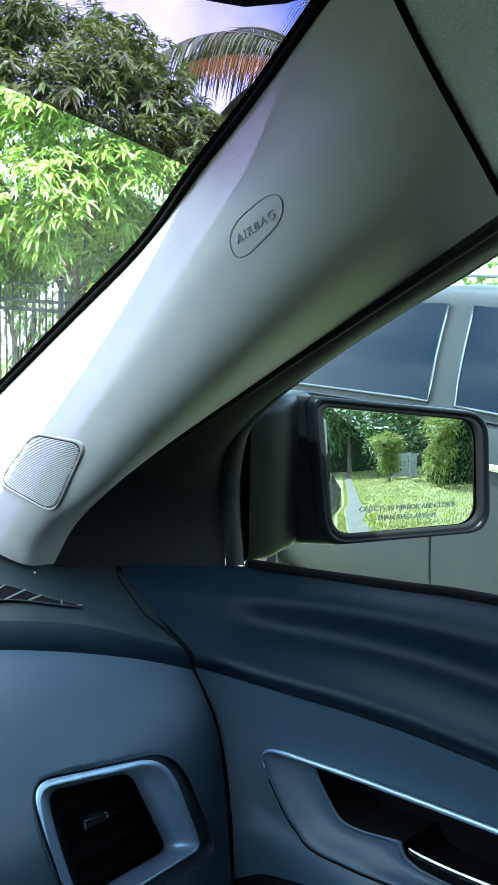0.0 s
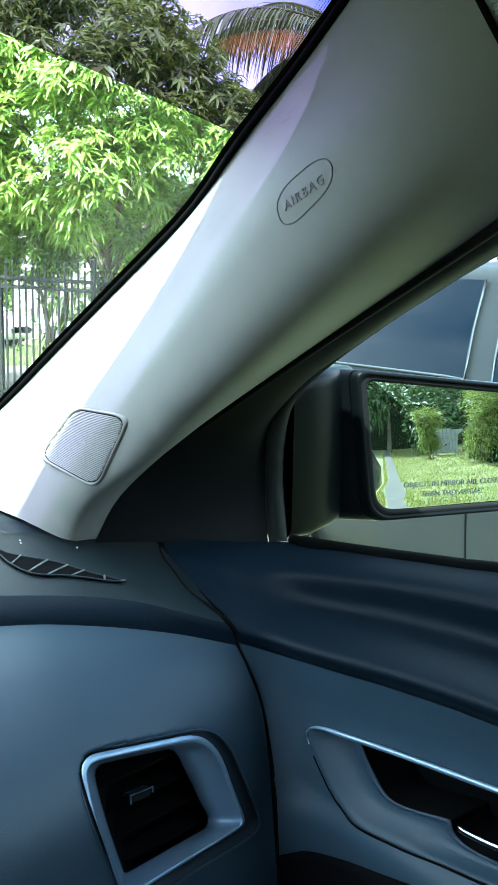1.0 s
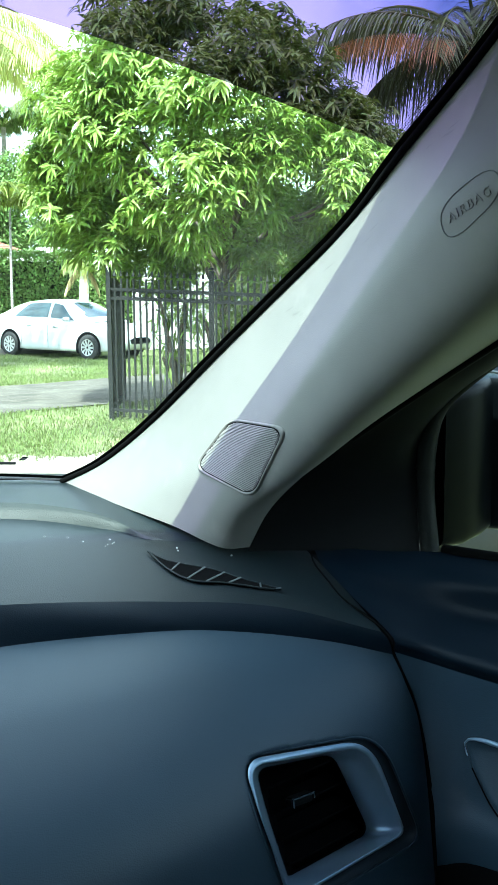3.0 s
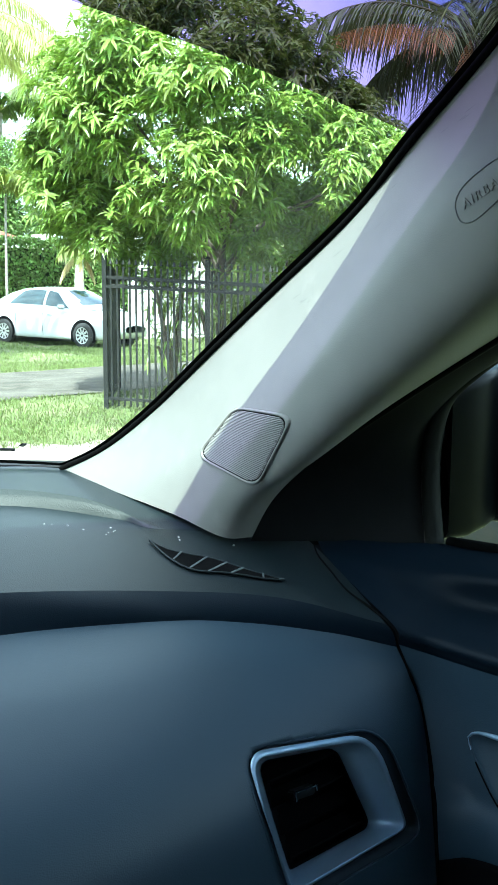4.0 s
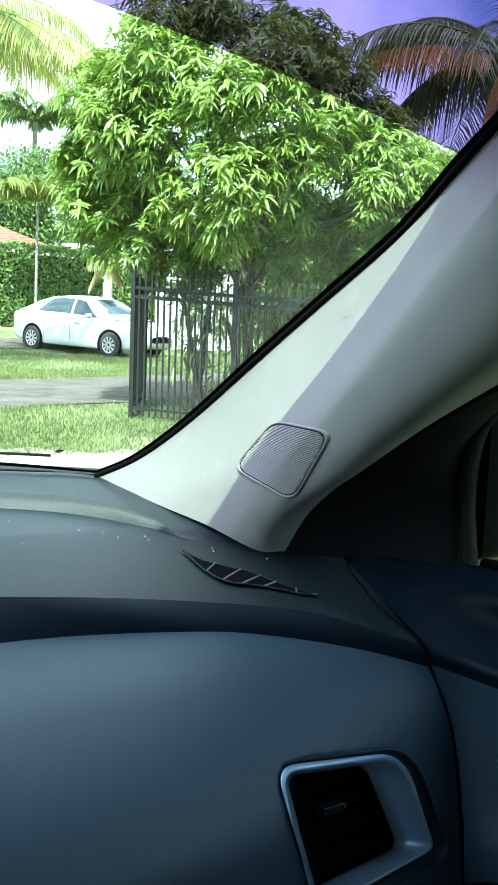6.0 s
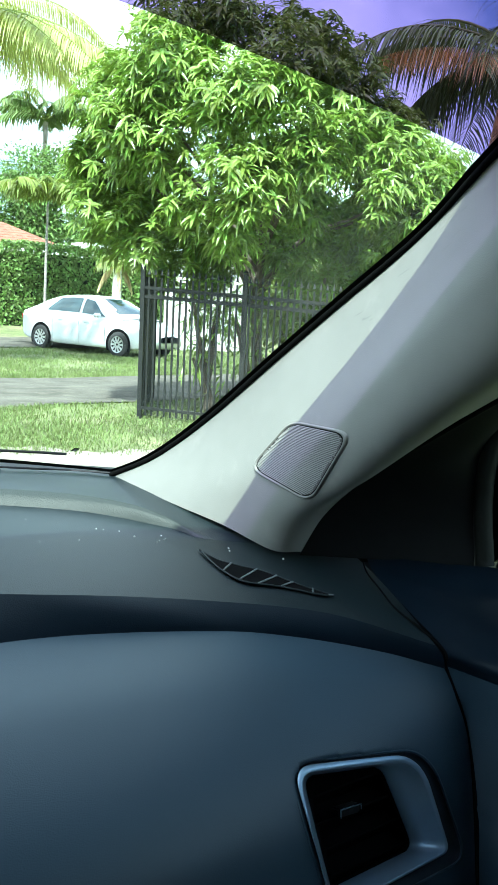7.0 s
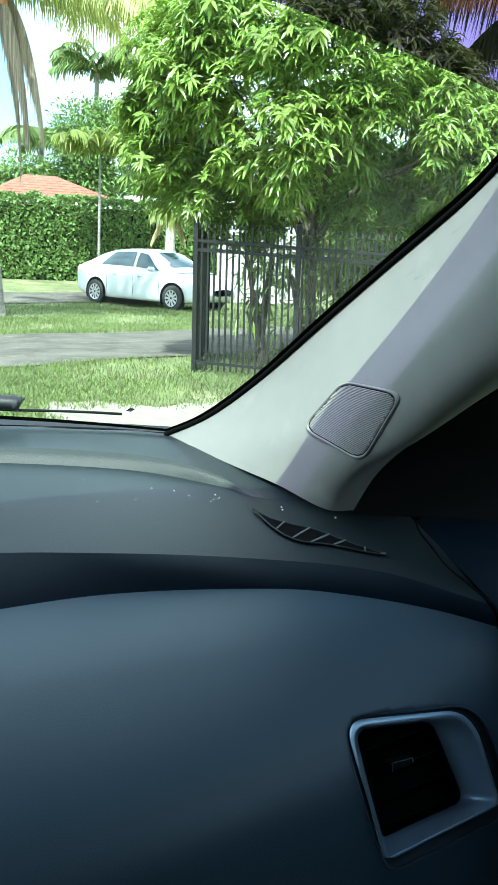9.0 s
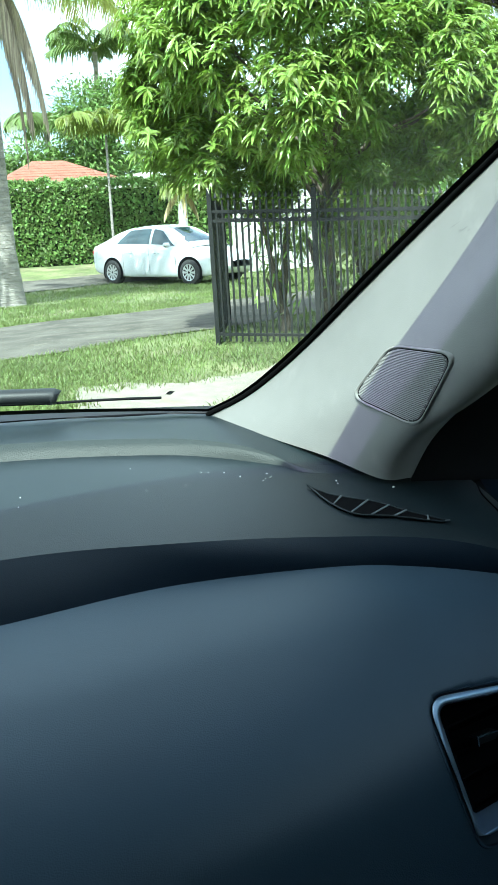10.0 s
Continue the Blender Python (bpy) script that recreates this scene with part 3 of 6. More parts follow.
DOOR5 = ((0.65, 0.60, 0.45), (0.70, 0.59, 0.45), (0.72, 0.57, 0.45), (0.72, 0.53, 0.45), (0.72, 0.48, 0.45), (0.72, 0.38, 0.45), (0.72, 0.1, 0.45), (0.72, -0.4, 0.45))
verts, faces = loft((JOIN, DOOR2, DOOR3, DOOR4, DOOR5), 300, 110)
# the pull: its outline and that of its hand recess, in the y and z of the door
OUT_TOP = ((.6046, .795), (.6035, .798), (.5961, .8021), (.5826, .8047), (.5435, .8083), (.4571, .8172), (.3613, .8284), (.20, .8470))
OUT_LOW = ((.20, .775), (.30, .7635), (.38, .752), (.4536, .7426), (.4898, .7376), (.539, .7344), (.5603, .7409), (.576, .7505), (.5952, .773), (.6044, .7919), (.6046, .795))
REC_TOP = ((.5585, .7955), (.5558, .7987), (.5158, .8026), (.4671, .8073), (.3694, .8188), (.22, .836))
REC_LOW = ((.22, .785), (.30, .772), (.38, .762), (.43, .7565), (.4493, .7585), (.4575, .7640), (.4603, .7692), (.4951, .7619), (.5176, .7597), (.5301, .7642), (.5411, .7741), (.5508, .7844), (.5556, .792), (.5585, .7955))


def chain(points, n):
    """n points on the smooth curve through (y, z) points, evenly spaced along it."""
    P = crom([(0, *p) for p in points], 400)
    run = [0.0]
    for p, q in zip(P, P[1:]):
        run.append(run[-1] + (q - p).length)
    out, k = [], 0
    for i in range(n):
        s = run[-1] * i / (n - 1)
        while k < 398 and run[k + 1] < s:
            k += 1
        out.append(P[k])
    return out


outer = chain(OUT_TOP, 60)[:-1] + chain(OUT_LOW, 80)[:-1]
inner = chain(REC_TOP, 60)[:-1] + chain(REC_LOW, 80)[:-1]
PANEL_V = np.array(verts)


def door_x(y, z):
    d = (PANEL_V[:, 1] - y) ** 2 + (PANEL_V[:, 2] - z) ** 2
    k = np.argsort(d)[:4]
    w = 1 / (d[k] + 1e-8)
    return float((PANEL_V[k, 0] * w).sum() / w.sum())


def pull_loop(u, depth):
    out = []
    for p, q in zip(outer, inner):
        m = p.lerp(q, u)
        out.append(Vector((door_x(m.y, m.z) + depth, m.y, m.z)))
    return out


hole = [Vector((p.lerp(q, 0.10).y, p.lerp(q, 0.10).z)) for p, q in zip(outer, inner)]
kept = [f for f in faces if not inside(Vector(((verts[f[0]].y + verts[f[2]].y) / 2, (verts[f[0]].z + verts[f[2]].z) / 2)), hole)]
sheet_part("lower_panel", verts, kept, PANEL, door, "soft blue-grey door panel")
part("pull_scoop", ring_between(pull_loop(-0.01, 0.002), [pull_loop(0.0, -0.0022), pull_loop(0.05, -0.0026), pull_loop(0.16, -0.0022), pull_loop(0.24, 0.001), pull_loop(0.5, 0.009), pull_loop(0.8, 0.0125), pull_loop(0.92, 0.0115), pull_loop(0.98, 0.0105), pull_loop(1.0, 0.013)]), PANEL, door, "grey scooped pull surround", True)
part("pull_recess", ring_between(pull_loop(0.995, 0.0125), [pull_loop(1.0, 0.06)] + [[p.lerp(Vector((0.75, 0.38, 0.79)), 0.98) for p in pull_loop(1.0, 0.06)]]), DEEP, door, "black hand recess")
line = chain(OUT_LOW, 80)[77:] + chain(OUT_TOP, 60)[1:-1]
part("pull_trim", tube([Vector((door_x(p.y, p.z) - 0.003, p.y, p.z - 0.001)) for p in line], [0.0006 + 0.0018 * smooth_step(i / 8) for i in range(len(line))], 8), SILVER, door, "bright silver upper trim", True)
# dark tube paints the shade in the crease below the pull
part("pull_crease_line", tube([Vector((door_x(p.y, p.z) - 0.0008, p.y + 0.001, p.z - 0.002)) for p in chain(OUT_LOW, 80)[10:76]], 0.0013, 6), GROOVE, door, "dark line painted along the pull's lower crease", True)
# black pocket along the foot of the door
crest_line = crom([(0, *p) for p in ((0.636, 0.672), (0.606, 0.6826), (0.5918, 0.6886), (0.5622, 0.6958), (0.527, 0.7044), (0.4828, 0.7154), (0.4577, 0.7208), (0.30, 0.752))], 40)
grid = [[Vector((door_x(p.y, p.z - dz) - lift, p.y, p.z - dz)) for p in crest_line] for dz, lift in ((0.0, 0.0005), (0.0, 0.004), (0.006, 0.005), (0.05, 0.004), (0.15, 0.004))]
sheet_part("door_pocket", *strip(grid), DEEP, door, "black pocket along the door's foot")
bm = tube(crom(((0.692, 0.4400, 0.7770), (0.690, 0.43, 0.7775), (0.688, 0.3996, 0.7813), (0.686, 0.3586, 0.7877), (0.686, 0.25, 0.803)), 24), [0.0015] + [0.0028] * 23, 10)
part("door_handle", bm, CHROME, door, "chrome inner door handle", True)

# sail panel in front of the window, seals and pane
SAIL_IN = ((0.590, 0.826, 0.934), (0.605, 0.808, 0.980), (0.626, 0.784, 1.014), (0.650, 0.739, 1.056), (0.671, 0.667, 1.104), (0.676, 0.587, 1.147), (0.676, 0.510, 1.185), (0.670, 0.442, 1.216), (0.658, 0.366, 1.248))
SAIL_MID = ((0.672, 0.77, 0.935), (0.690, 0.760, 0.980), (0.700, 0.745, 1.02), (0.708, 0.715, 1.062), (0.706, 0.660, 1.100), (0.700, 0.582, 1.140), (0.695, 0.506, 1.178), (0.688, 0.438, 1.208), (0.676, 0.362, 1.240))
SAIL_OUT = ((0.728, 0.722, 0.936), (0.732, 0.730, 0.980), (0.735, 0.732, 1.02), (0.735, 0.722, 1.060), (0.733, 0.672, 1.103), (0.728, 0.590, 1.146), (0.722, 0.506, 1.186), (0.714, 0.438, 1.216), (0.700, 0.360, 1.250))
sheet_part("sail_panel", *loft((SAIL_IN, SAIL_MID, SAIL_OUT), 80, 14), BLACK, door, "black plastic corner panel and window frame")
RUN_LINE = ((0.735, 0.715, 0.938), (0.737, 0.725, 0.990), (0.738, 0.725, 1.040), (0.737, 0.711, 1.080), (0.735, 0.668, 1.115), (0.730, 0.590, 1.158), (0.723, 0.506, 1.198), (0.715, 0.438, 1.226), (0.700, 0.350, 1.262), (0.68, 0.2, 1.31))
part("window_run", tube(crom(RUN_LINE, 70), 0.0095, 10), RUN, door, "grey-green window channel", True)
part("door_seal", tube([Vector(p) + Vector((-0.003, -0.009, 0.001)) for p in crom(SAIL_IN[3:], 50)], 0.0045, 10), RUBBER, door, "black rubber door seal", True)
part("frame_seal", tube([Vector(p) + Vector((-0.010, -0.006, 0.008)) for p in crom(RUN_LINE[3:], 50)], 0.005, 10), RUBBER, door, "black rubber frame seal", True)
pane = [Vector(p) for p in ((0.742, 0.72, 0.93), (0.742, -0.4, 0.98), (0.66, -0.4, 1.42), (0.69, 0.2, 1.33), (0.737, 0.60, 1.17), (0.744, 0.72, 1.06))]
sheet_part("window_pane", pane, [(0, 1, 2, 3, 4, 5)], SIDEGLASS, door, "clear side window glass", smooth=False)

# ---- wing mirror ----
wing = empty("wing_mirror", (0.80, 0.74, 0.93), "dark grey wing mirror outside the passenger's window", "wing mirror")
MIR_O = Vector((0.9333, 0.6742, 1.0250))
MIR_N = Vector((-0.325, -0.943, 0.064)).normalized()
MIR_H = Vector((0.943, -0.325, 0)).normalized()
MIR_V = MIR_H.cross(MIR_N) * -1


def mir(x, z, out=0.0):
    return MIR_O + MIR_H * x + MIR_V * z + MIR_N * out - Vector(wing.location)


GLASS_LINE = rounded(((-0.0960, 0.0715), (0.0985, 0.0530), (0.1030, -0.0660), (-0.0820, -0.0690)), (0.012, 0.024, 0.026, 0.024), 8)


def mir_loop(scale, out, shift=(0, 0)):
    return [mir(p.x * scale + shift[0], p.y * scale + shift[1], out) for p in GLASS_LINE]


# the pane is slightly convex
bow = [[mir(p.x * s, p.y * s, -(p.length * s) ** 2 / 2.6 + 0.002) for p in GLASS_LINE] for s in np.linspace(1, 0.01, 24)]
part("mirror_pane", ring_between(bow[0], bow[1:]), MIRROR, wing, "convex mirror glass", True)
part("mirror_gasket", ring_between(mir_loop(0.985, -0.0005), [mir_loop(1.0, 0.003), mir_loop(1.03, 0.004), mir_loop(1.07, 0.003)]), RUBBER, wing, "black gasket", True)
# base far below real plastic: the mirror's shade is put into it
SHELL = mat("shaded_grey_paint", (0.002, 0.0026, 0.003), 0.32, spec=0.07, vary=0.05, vary_scale=30, bump=0.15, bump_scale=700)


def shell_loop(scale, out, left, shift=(0, 0)):
    """A loop of the housing, drawn out towards the car by left."""
    return [mir(p.x * scale + shift[0] - left * smooth_step(-p.x / 0.09), p.y * scale + shift[1], out) for p in GLASS_LINE]


part("mirror_rim", ring_between(mir_loop(1.06, 0.002), [mir_loop(1.09, 0.007), mir_loop(1.13, 0.006, (-0.001, 0)), shell_loop(1.16, -0.004, 0.002)]), SHELL, wing, "dark grey painted rim", True)
part("mirror_housing", ring_between(shell_loop(1.155, -0.002, 0.004), [shell_loop(1.17, -0.012, 0.012), shell_loop(1.18, -0.03, 0.036), shell_loop(1.16, -0.055, 0.05),
     shell_loop(1.02, -0.095, 0.05), shell_loop(0.72, -0.125, 0.04), shell_loop(0.3, -0.14, 0.02), shell_loop(0.02, -0.142, 0)]), SHELL, wing, "dark grey painted shell", True)

def foot_loop(x, y0, y1, z0, z1, r=0.016):
    return [Vector((x, p.x, p.y)) - Vector(wing.location) for p in rounded(((y0, z0), (y1, z0), (y1, z1), (y0, z1)), r, 5)]


part("mirror_foot", ring_between(foot_loop(0.750, 0.712, 0.80, 0.937, 1.098), [foot_loop(0.775, 0.706, 0.80, 0.938, 1.105), foot_loop(0.81, 0.716, 0.80, 0.941, 1.108), foot_loop(0.86, 0.740, 0.80, 0.946, 1.108)]), SHELL, wing, "black mirror foot", True)


def lettering(name, text, size, depth, material, parent, m, label=""):
    cu = bpy.data.curves.new(name, "FONT")
    cu.body, cu.size, cu.extrude, cu.align_x, cu.align_y = text, size, depth, "CENTER", "CENTER"
    cu.resolution_u = 3
    cu.materials.append(material)
    ob = new(name, cu)
    ob.parent = parent
    ob.matrix_local = m
    return tagged(ob, label)


ETCH = mat("etched_letters", (0.03, 0.035, 0.03), 0.7)
base = Matrix((MIR_H, MIR_V, MIR_N)).transposed().to_4x4()
lettering("warning_line", "OBJECTS IN MIRROR ARE CLOSER", 0.0082, 0.0001, ETCH, wing, Matrix.Translation(mir(0.012, -0.042, 0.0012)) @ base @ pose(0, 0, 0, 0, 0, 0), "etched warning words")
lettering("warning_line", "THAN THEY APPEAR", 0.0082, 0.0001, ETCH, wing, Matrix.Translation(mir(0.010, -0.053, 0.0012)) @ base, "etched warning words")

# ---- roof and the rest of the cabin ----
def roof_point(x, y, dz=0.0):
    front = on_glass(max(-1, min(1, x / 0.575)), 90)
    t = (front.y - y) / (front.y + 2.3)
    return Vector((x, y, front.z + 0.045 * math.sin(min(1, max(0, t)) * math.pi * 0.85) - 0.12 * t * t + dz))


rows = []
for j in range(24):
    t = j / 23
    rows.append([Vector((x, (1 - t) * on_glass(max(-1, min(1, x / 0.575)), 90).y + t * -2.3, 0)) for x in np.linspace(-0.575, 0.575, 40)])
rows = [[roof_point(p.x, p.y) for p in r] for r in rows]
headliner = sheet_part("headliner", *strip(rows), HEADLINER, None, "grey woven headliner fabric")
tagged(headliner, category="headliner", kind="structure")
# fabric side fold over the passenger's door, from the pillar trim backwards
TOPSEC = SECTIONS[-1]
side = [[Vector(p) for p in TOPSEC]]
for dy, dx, dz in ((-0.05, -0.004, 0.022), (-0.15, -0.012, 0.048), (-0.35, -0.02, 0.07), (-0.7, -0.03, 0.075), (-2.4, -0.03, 0.0)):
    side.append([Vector((p[0] + dx, p[1] + dy, min(p[2] + dz, 1.46))) for p in TOPSEC])
side[0] = [p + Vector((0.001, -0.001, -0.001)) for p in side[0]]
tagged(sheet_part("headliner_fold", *loft(side, 30, 40), HEADLINER, None, "grey woven fabric over the door"), category="headliner", kind="structure")
part("trim_gap", tube([p + Vector((-0.001, -0.002, -0.001)) for p in crom(TOPSEC, 30)], 0.0024, 8), GROOVE, pillar, "dark gap at the headliner", True)
PAINT = mat("car_body_paint", (0.012, 0.013, 0.014), 0.25, coat=0.6, vary=0.03)
body = empty("car_body", (0, 0, 0), "painted steel shell of the car", "car body", kind="structure")
skin = [[on_glass(max(-1, min(1, p.x / 0.575)), 82) + Vector((0, 0.012, 0.026)) for p in rows[0]]] + [[p + Vector((0, 0.012, 0.035)) for p in r] for r in rows[1:]]
sheet_part("roof", *strip(skin), PAINT, body, "", 0.004)
for s in (1, -1):
    rail = [[Vector((s * x, y, z)) for y in (0.42, 0.2, -0.3, -1.2, -2.3)] for x, z in ((0.57, 1.462), (0.68, 1.425), (0.745, 1.33))]
    for r in rail:
        for k, p in enumerate(r):
            p.z += (-0.015, 0.02, 0.03, 0.02, -0.09)[k]
            p.x -= s * (0.005, 0, 0, 0.005, 0.03)[k]
    sheet_part("roof_rail", *strip(rail), PAINT, body, "", 0.004)
    skirt = [[Vector((s * x, y, z)) for y in (0.98, 0.5, -0.5, -1.5, -2.4)] for x, z in ((0.775, 0.90), (0.86, 0.80), (0.87, 0.55), (0.84, 0.28))]
    sheet_part("outer_side", *strip(skirt), PAINT, body, "painted side", 0.004)
left = [[Vector((-x, y, z)) for y in (0.98, 0.4, -0.5, -1.5, -2.3)] for x, z in ((0.735, 0.95), (0.70, 0.90), (0.69, 0.70), (0.71, 0.30))]
tagged(sheet_part("driver_door_trim", *strip(left), FACE, None, "dark vinyl door trim"), category="door trim", kind="structure")
far_pillar = [[Vector((-p[0], p[1], p[2])) for p in s] for s in SECTIONS]
tagged(sheet_part("driver_pillar_trim", *loft(far_pillar, 20, 40), PILLAR, None, "light grey plastic pillar trim"), category="pillar trim", kind="structure")
far_sail = [[Vector((-p[0], p[1], p[2])) for p in s] for s in (SAIL_IN, SAIL_MID, SAIL_OUT)]
tagged(sheet_part("driver_corner_panel", *loft(far_sail, 30, 8), BLACK, None, "black plastic corner panel and window frame"), category="corner panel", kind="structure")
bm = bmesh.new()
box(bm, (-0.75, -2.32, 0.28), (0.75, 1.1, 0.30))
box(bm, (-0.75, -2.34, 0.28), (0.75, -2.30, 1.05))
# made-up wall behind the camera, added to keep rear light off the trim
box(bm, (-0.70, -0.50, 0.28), (0.70, -0.46, 1.50))
box(bm, (-0.75, 1.10, 0.28), (0.75, 1.12, 0.95))
tagged(part("cabin_floor", bm, mat("dark_carpet", (0.03, 0.032, 0.036), 0.95, bump=0.5, bump_scale=300), None, "dark carpeted cabin floor and bulkheads, with an added light-blocking wall"), category="floor", kind="structure")
# unseen rear and driver's windows: pane tints set to steer the cabin's light, and the panels round them
DARKPANE = glass_mat("dark_tinted_glass", (0.10, 0.125, 0.15), 0.8, 0.0)
FRONTPANE = glass_mat("light_green_side_glass", (0.68, 0.72, 0.70), 0.6, 0.0)
for name, quad, material in (("driver_window", ((-0.74, 0.60, 0.95), (-0.74, -0.35, 0.97), (-0.66, -0.35, 1.38), (-0.66, 0.32, 1.37)), FRONTPANE),
        ("rear_window", ((-0.74, -0.42, 0.97), (-0.74, -1.7, 0.99), (-0.66, -1.6, 1.36), (-0.66, -0.42, 1.38)), DARKPANE),
        ("rear_window", ((0.74, -0.42, 0.97), (0.74, -1.7, 0.99), (0.66, -1.6, 1.36), (0.66, -0.42, 1.38)), DARKPANE),
        ("back_window", ((-0.70, -2.30, 1.03), (0.70, -2.30, 1.03), (0.56, -2.28, 1.33), (-0.56, -2.28, 1.33)), DARKPANE)):
    tagged(sheet_part(name, [Vector(p) for p in quad], [(0, 1, 2, 3)], material, None, "window glass of the cabin", smooth=False), category="window", kind="structure")
for s in (1, -1):
    bm = bmesh.new()
    box(bm, (s * 0.70 - 0.05, -0.43, 0.94), (s * 0.70 + 0.03, -0.33, 1.43))
    box(bm, (s * 0.70 - 0.05, -2.32, 0.94), (s * 0.70 + 0.03, -1.62, 1.40))
    tagged(part("rear_pillar", bm, PILLAR, None, "grey trimmed roof pillars"), category="pillar", kind="structure")
# outer skin of the windscreen pillars, from the glass to the door frame
PILLAR_OUT = ((0.78, 0.95, 0.94), (0.775, 0.86, 1.02), (0.768, 0.78, 1.095), (0.760, 0.70, 1.150), (0.752, 0.60, 1.205), (0.744, 0.51, 1.250), (0.736, 0.44, 1.285), (0.730, 0.36, 1.315), (0.722, 0.28, 1.335))
for s in (1, -1):
    a = [p + Vector((0.035, -0.008, 0.014)) for p in crom(EDGE, 24)]
    b = crom(PILLAR_OUT, 24)
    m = [p.lerp(q, 0.5) + Vector((0.025, 0.01, 0.03)) for p, q in zip(a, b)]
    sheet_part("outer_pillar", *strip([[Vector((p.x * s, p.y, p.z)) for p in r] for r in (a, m, b)]), PAINT, body, "painted windscreen pillar", 0.003)
# cowl and bonnet in front of the glass
cowl = [[Vector((x, 1.285 - 0.7 * x * x + dy, z)) for x in np.linspace(-0.62, 0.62, 40)] for dy, z in ((0.0, 0.975), (0.03, 0.968), (0.07, 0.962), (0.11, 0.965))]
sheet_part("cowl", *strip(cowl), BLACK, body, "black plastic cowl", 0.003)
hood = [[Vector((x, 1.40 - 0.7 * x * x + dy, z - 0.05 * x * x)) for x in np.linspace(-0.7, 0.7, 30)] for dy, z in ((0.0, 0.955), (0.3, 0.92), (0.7, 0.85), (1.0, 0.74))]
sheet_part("bonnet", *strip(hood), PAINT, body, "painted bonnet", 0.004)


# ======== outside ========
def ground_z(x, y):
    dip = -0.30 * smooth_step((x - 1.2) / 2.0) * smooth_step((11 - y) / 5) * smooth_step((y + 6) / 5)
    rise = 0.6 * smooth_step((y - 22.5) / 9)
    return dip + rise + 0.012 * math.sin(x * 1.7 + y * 0.6) * math.cos(y * 1.3)


def drive_edges(x):
    """Near and far edge of the drive, in y, at x."""
    near = 10.3 + 0.30 * (x - 1.9) + 0.06 * math.sin(x * 2.1)
    far = 14.3 + 0.28 * (x - 2.6) + 0.05 * math.sin(x * 1.7 + 1)
    return near, far


def sandy(x, y):
    """How bare the ground is, from 0 (turf) to 1 (sand)."""
    if y < 6.6:
        return 0.85
    s = smooth_step((8.55 + 0.10 * (x - 2.5) - y) / 0.9) * smooth_step((x - 1.3) / 0.9) * smooth_step((5.6 - x) / 1.2)
    return max(0, s + 0.55 * noise.noise((x * 1.3, y * 1.3, 2.0)) - 0.12)


SOIL = mat("lawn_soil", (0.12, 0.14, 0.05), 0.95, vary=0.35, vary_scale=1.4, dirt=(0.28, 0.24, 0.15), dirt_amount=0.5, dirt_scale=1.1, bump=0.7, bump_scale=34)
SAND = mat("pale_sand", (0.22, 0.198, 0.158), 0.95, vary=0.18, vary_scale=6, dirt=(0.24, 0.21, 0.14), dirt_amount=0.35, dirt_scale=7, bump=0.8, bump_scale=60)
ASPHALT = mat("worn_asphalt", (0.098, 0.090, 0.076), 0.95, spec=0.15, vary=0.35, vary_scale=1.6, dirt=(0.17, 0.152, 0.120), dirt_amount=0.4, dirt_scale=3.5, bump=0.6, bump_scale=120)
xs = sorted(set([-2500, -900, -300, -120, -60, -40] + [round(-30 + 0.5 * i, 2) for i in range(131)] + [45, 60, 90, 120, 300, 900, 2500]))
ys = sorted(set([-2500, -900, -300, -120, -60] + [round(-40 + 0.5 * i, 2) for i in range(161)] + [45, 50, 60, 90, 150, 300, 900, 2500]))
verts = [(x, y, ground_z(x, y) if abs(x) < 200 and abs(y) < 200 else 0.6) for y in ys for x in xs]
n = len(xs)
faces = [(j * n + i, j * n + i + 1, (j + 1) * n + i + 1, (j + 1) * n + i) for j in range(len(ys) - 1) for i in range(n - 1)]
tagged(sheet_part("ground", verts, faces, SOIL, None, "sunlit grassy ground with bare patches"), category="ground", kind="structure")


def laid_sheet(name, x0, x1, n, m, edges, lift, material, label, category):
    """A thin sheet that follows the ground between two edge curves."""
    verts = []
    for i in range(n):
        x = x0 + (x1 - x0) * i / (n - 1)
        a, b = edges(x)
        for j in range(m):
            y = a + (b - a) * j / (m - 1)
            verts.append((x, y, ground_z(x, y) + lift))
    faces = [(i * m + j, (i + 1) * m + j, (i + 1) * m + j + 1, i * m + j + 1) for i in range(n - 1) for j in range(m - 1)]
    return tagged(sheet_part(name, verts, faces, material, None, label), category=category, kind="structure")


laid_sheet("drive", -14, 9.5, 120, 14, drive_edges, 0.015, ASPHALT, "worn grey asphalt drive", "drive")
laid_sheet("far_drive", -14, 14, 100, 8, lambda x: (23.4 + 0.10 * x, 25.6 + 0.10 * x), 0.02, ASPHALT, "worn grey asphalt lane", "drive")


def sand_edges(x):
    w = math.sin(x * 3.1) * 0.10 + math.sin(x * 7.3 + 1) * 0.05 + math.sin(x * 15.0) * 0.03
    taper = smooth_step((x - 1.2) / 1.0) * smooth_step((6.0 - x) / 1.5)
    return 4.2, 4.3 + (3.95 + w) * taper + 0.10 * (x - 2.5) * taper


laid_sheet("sand_patch", 0.9, 6.2, 100, 26, sand_edges, 0.012, SAND, "pale bare sand beside the lawn", "sand")
laid_sheet("kerb_strip", 1.10, 1.48, 6, 80, lambda x: (-26, 2.0), 0.05, mat("pale_concrete", (0.060, 0.058, 0.054), 0.9, vary=0.12, vary_scale=2, dirt=(0.13, 0.12, 0.10), dirt_amount=0.3, dirt_scale=3, bump=0.4, bump_scale=80), "pale concrete strip beside the car", "pavement")

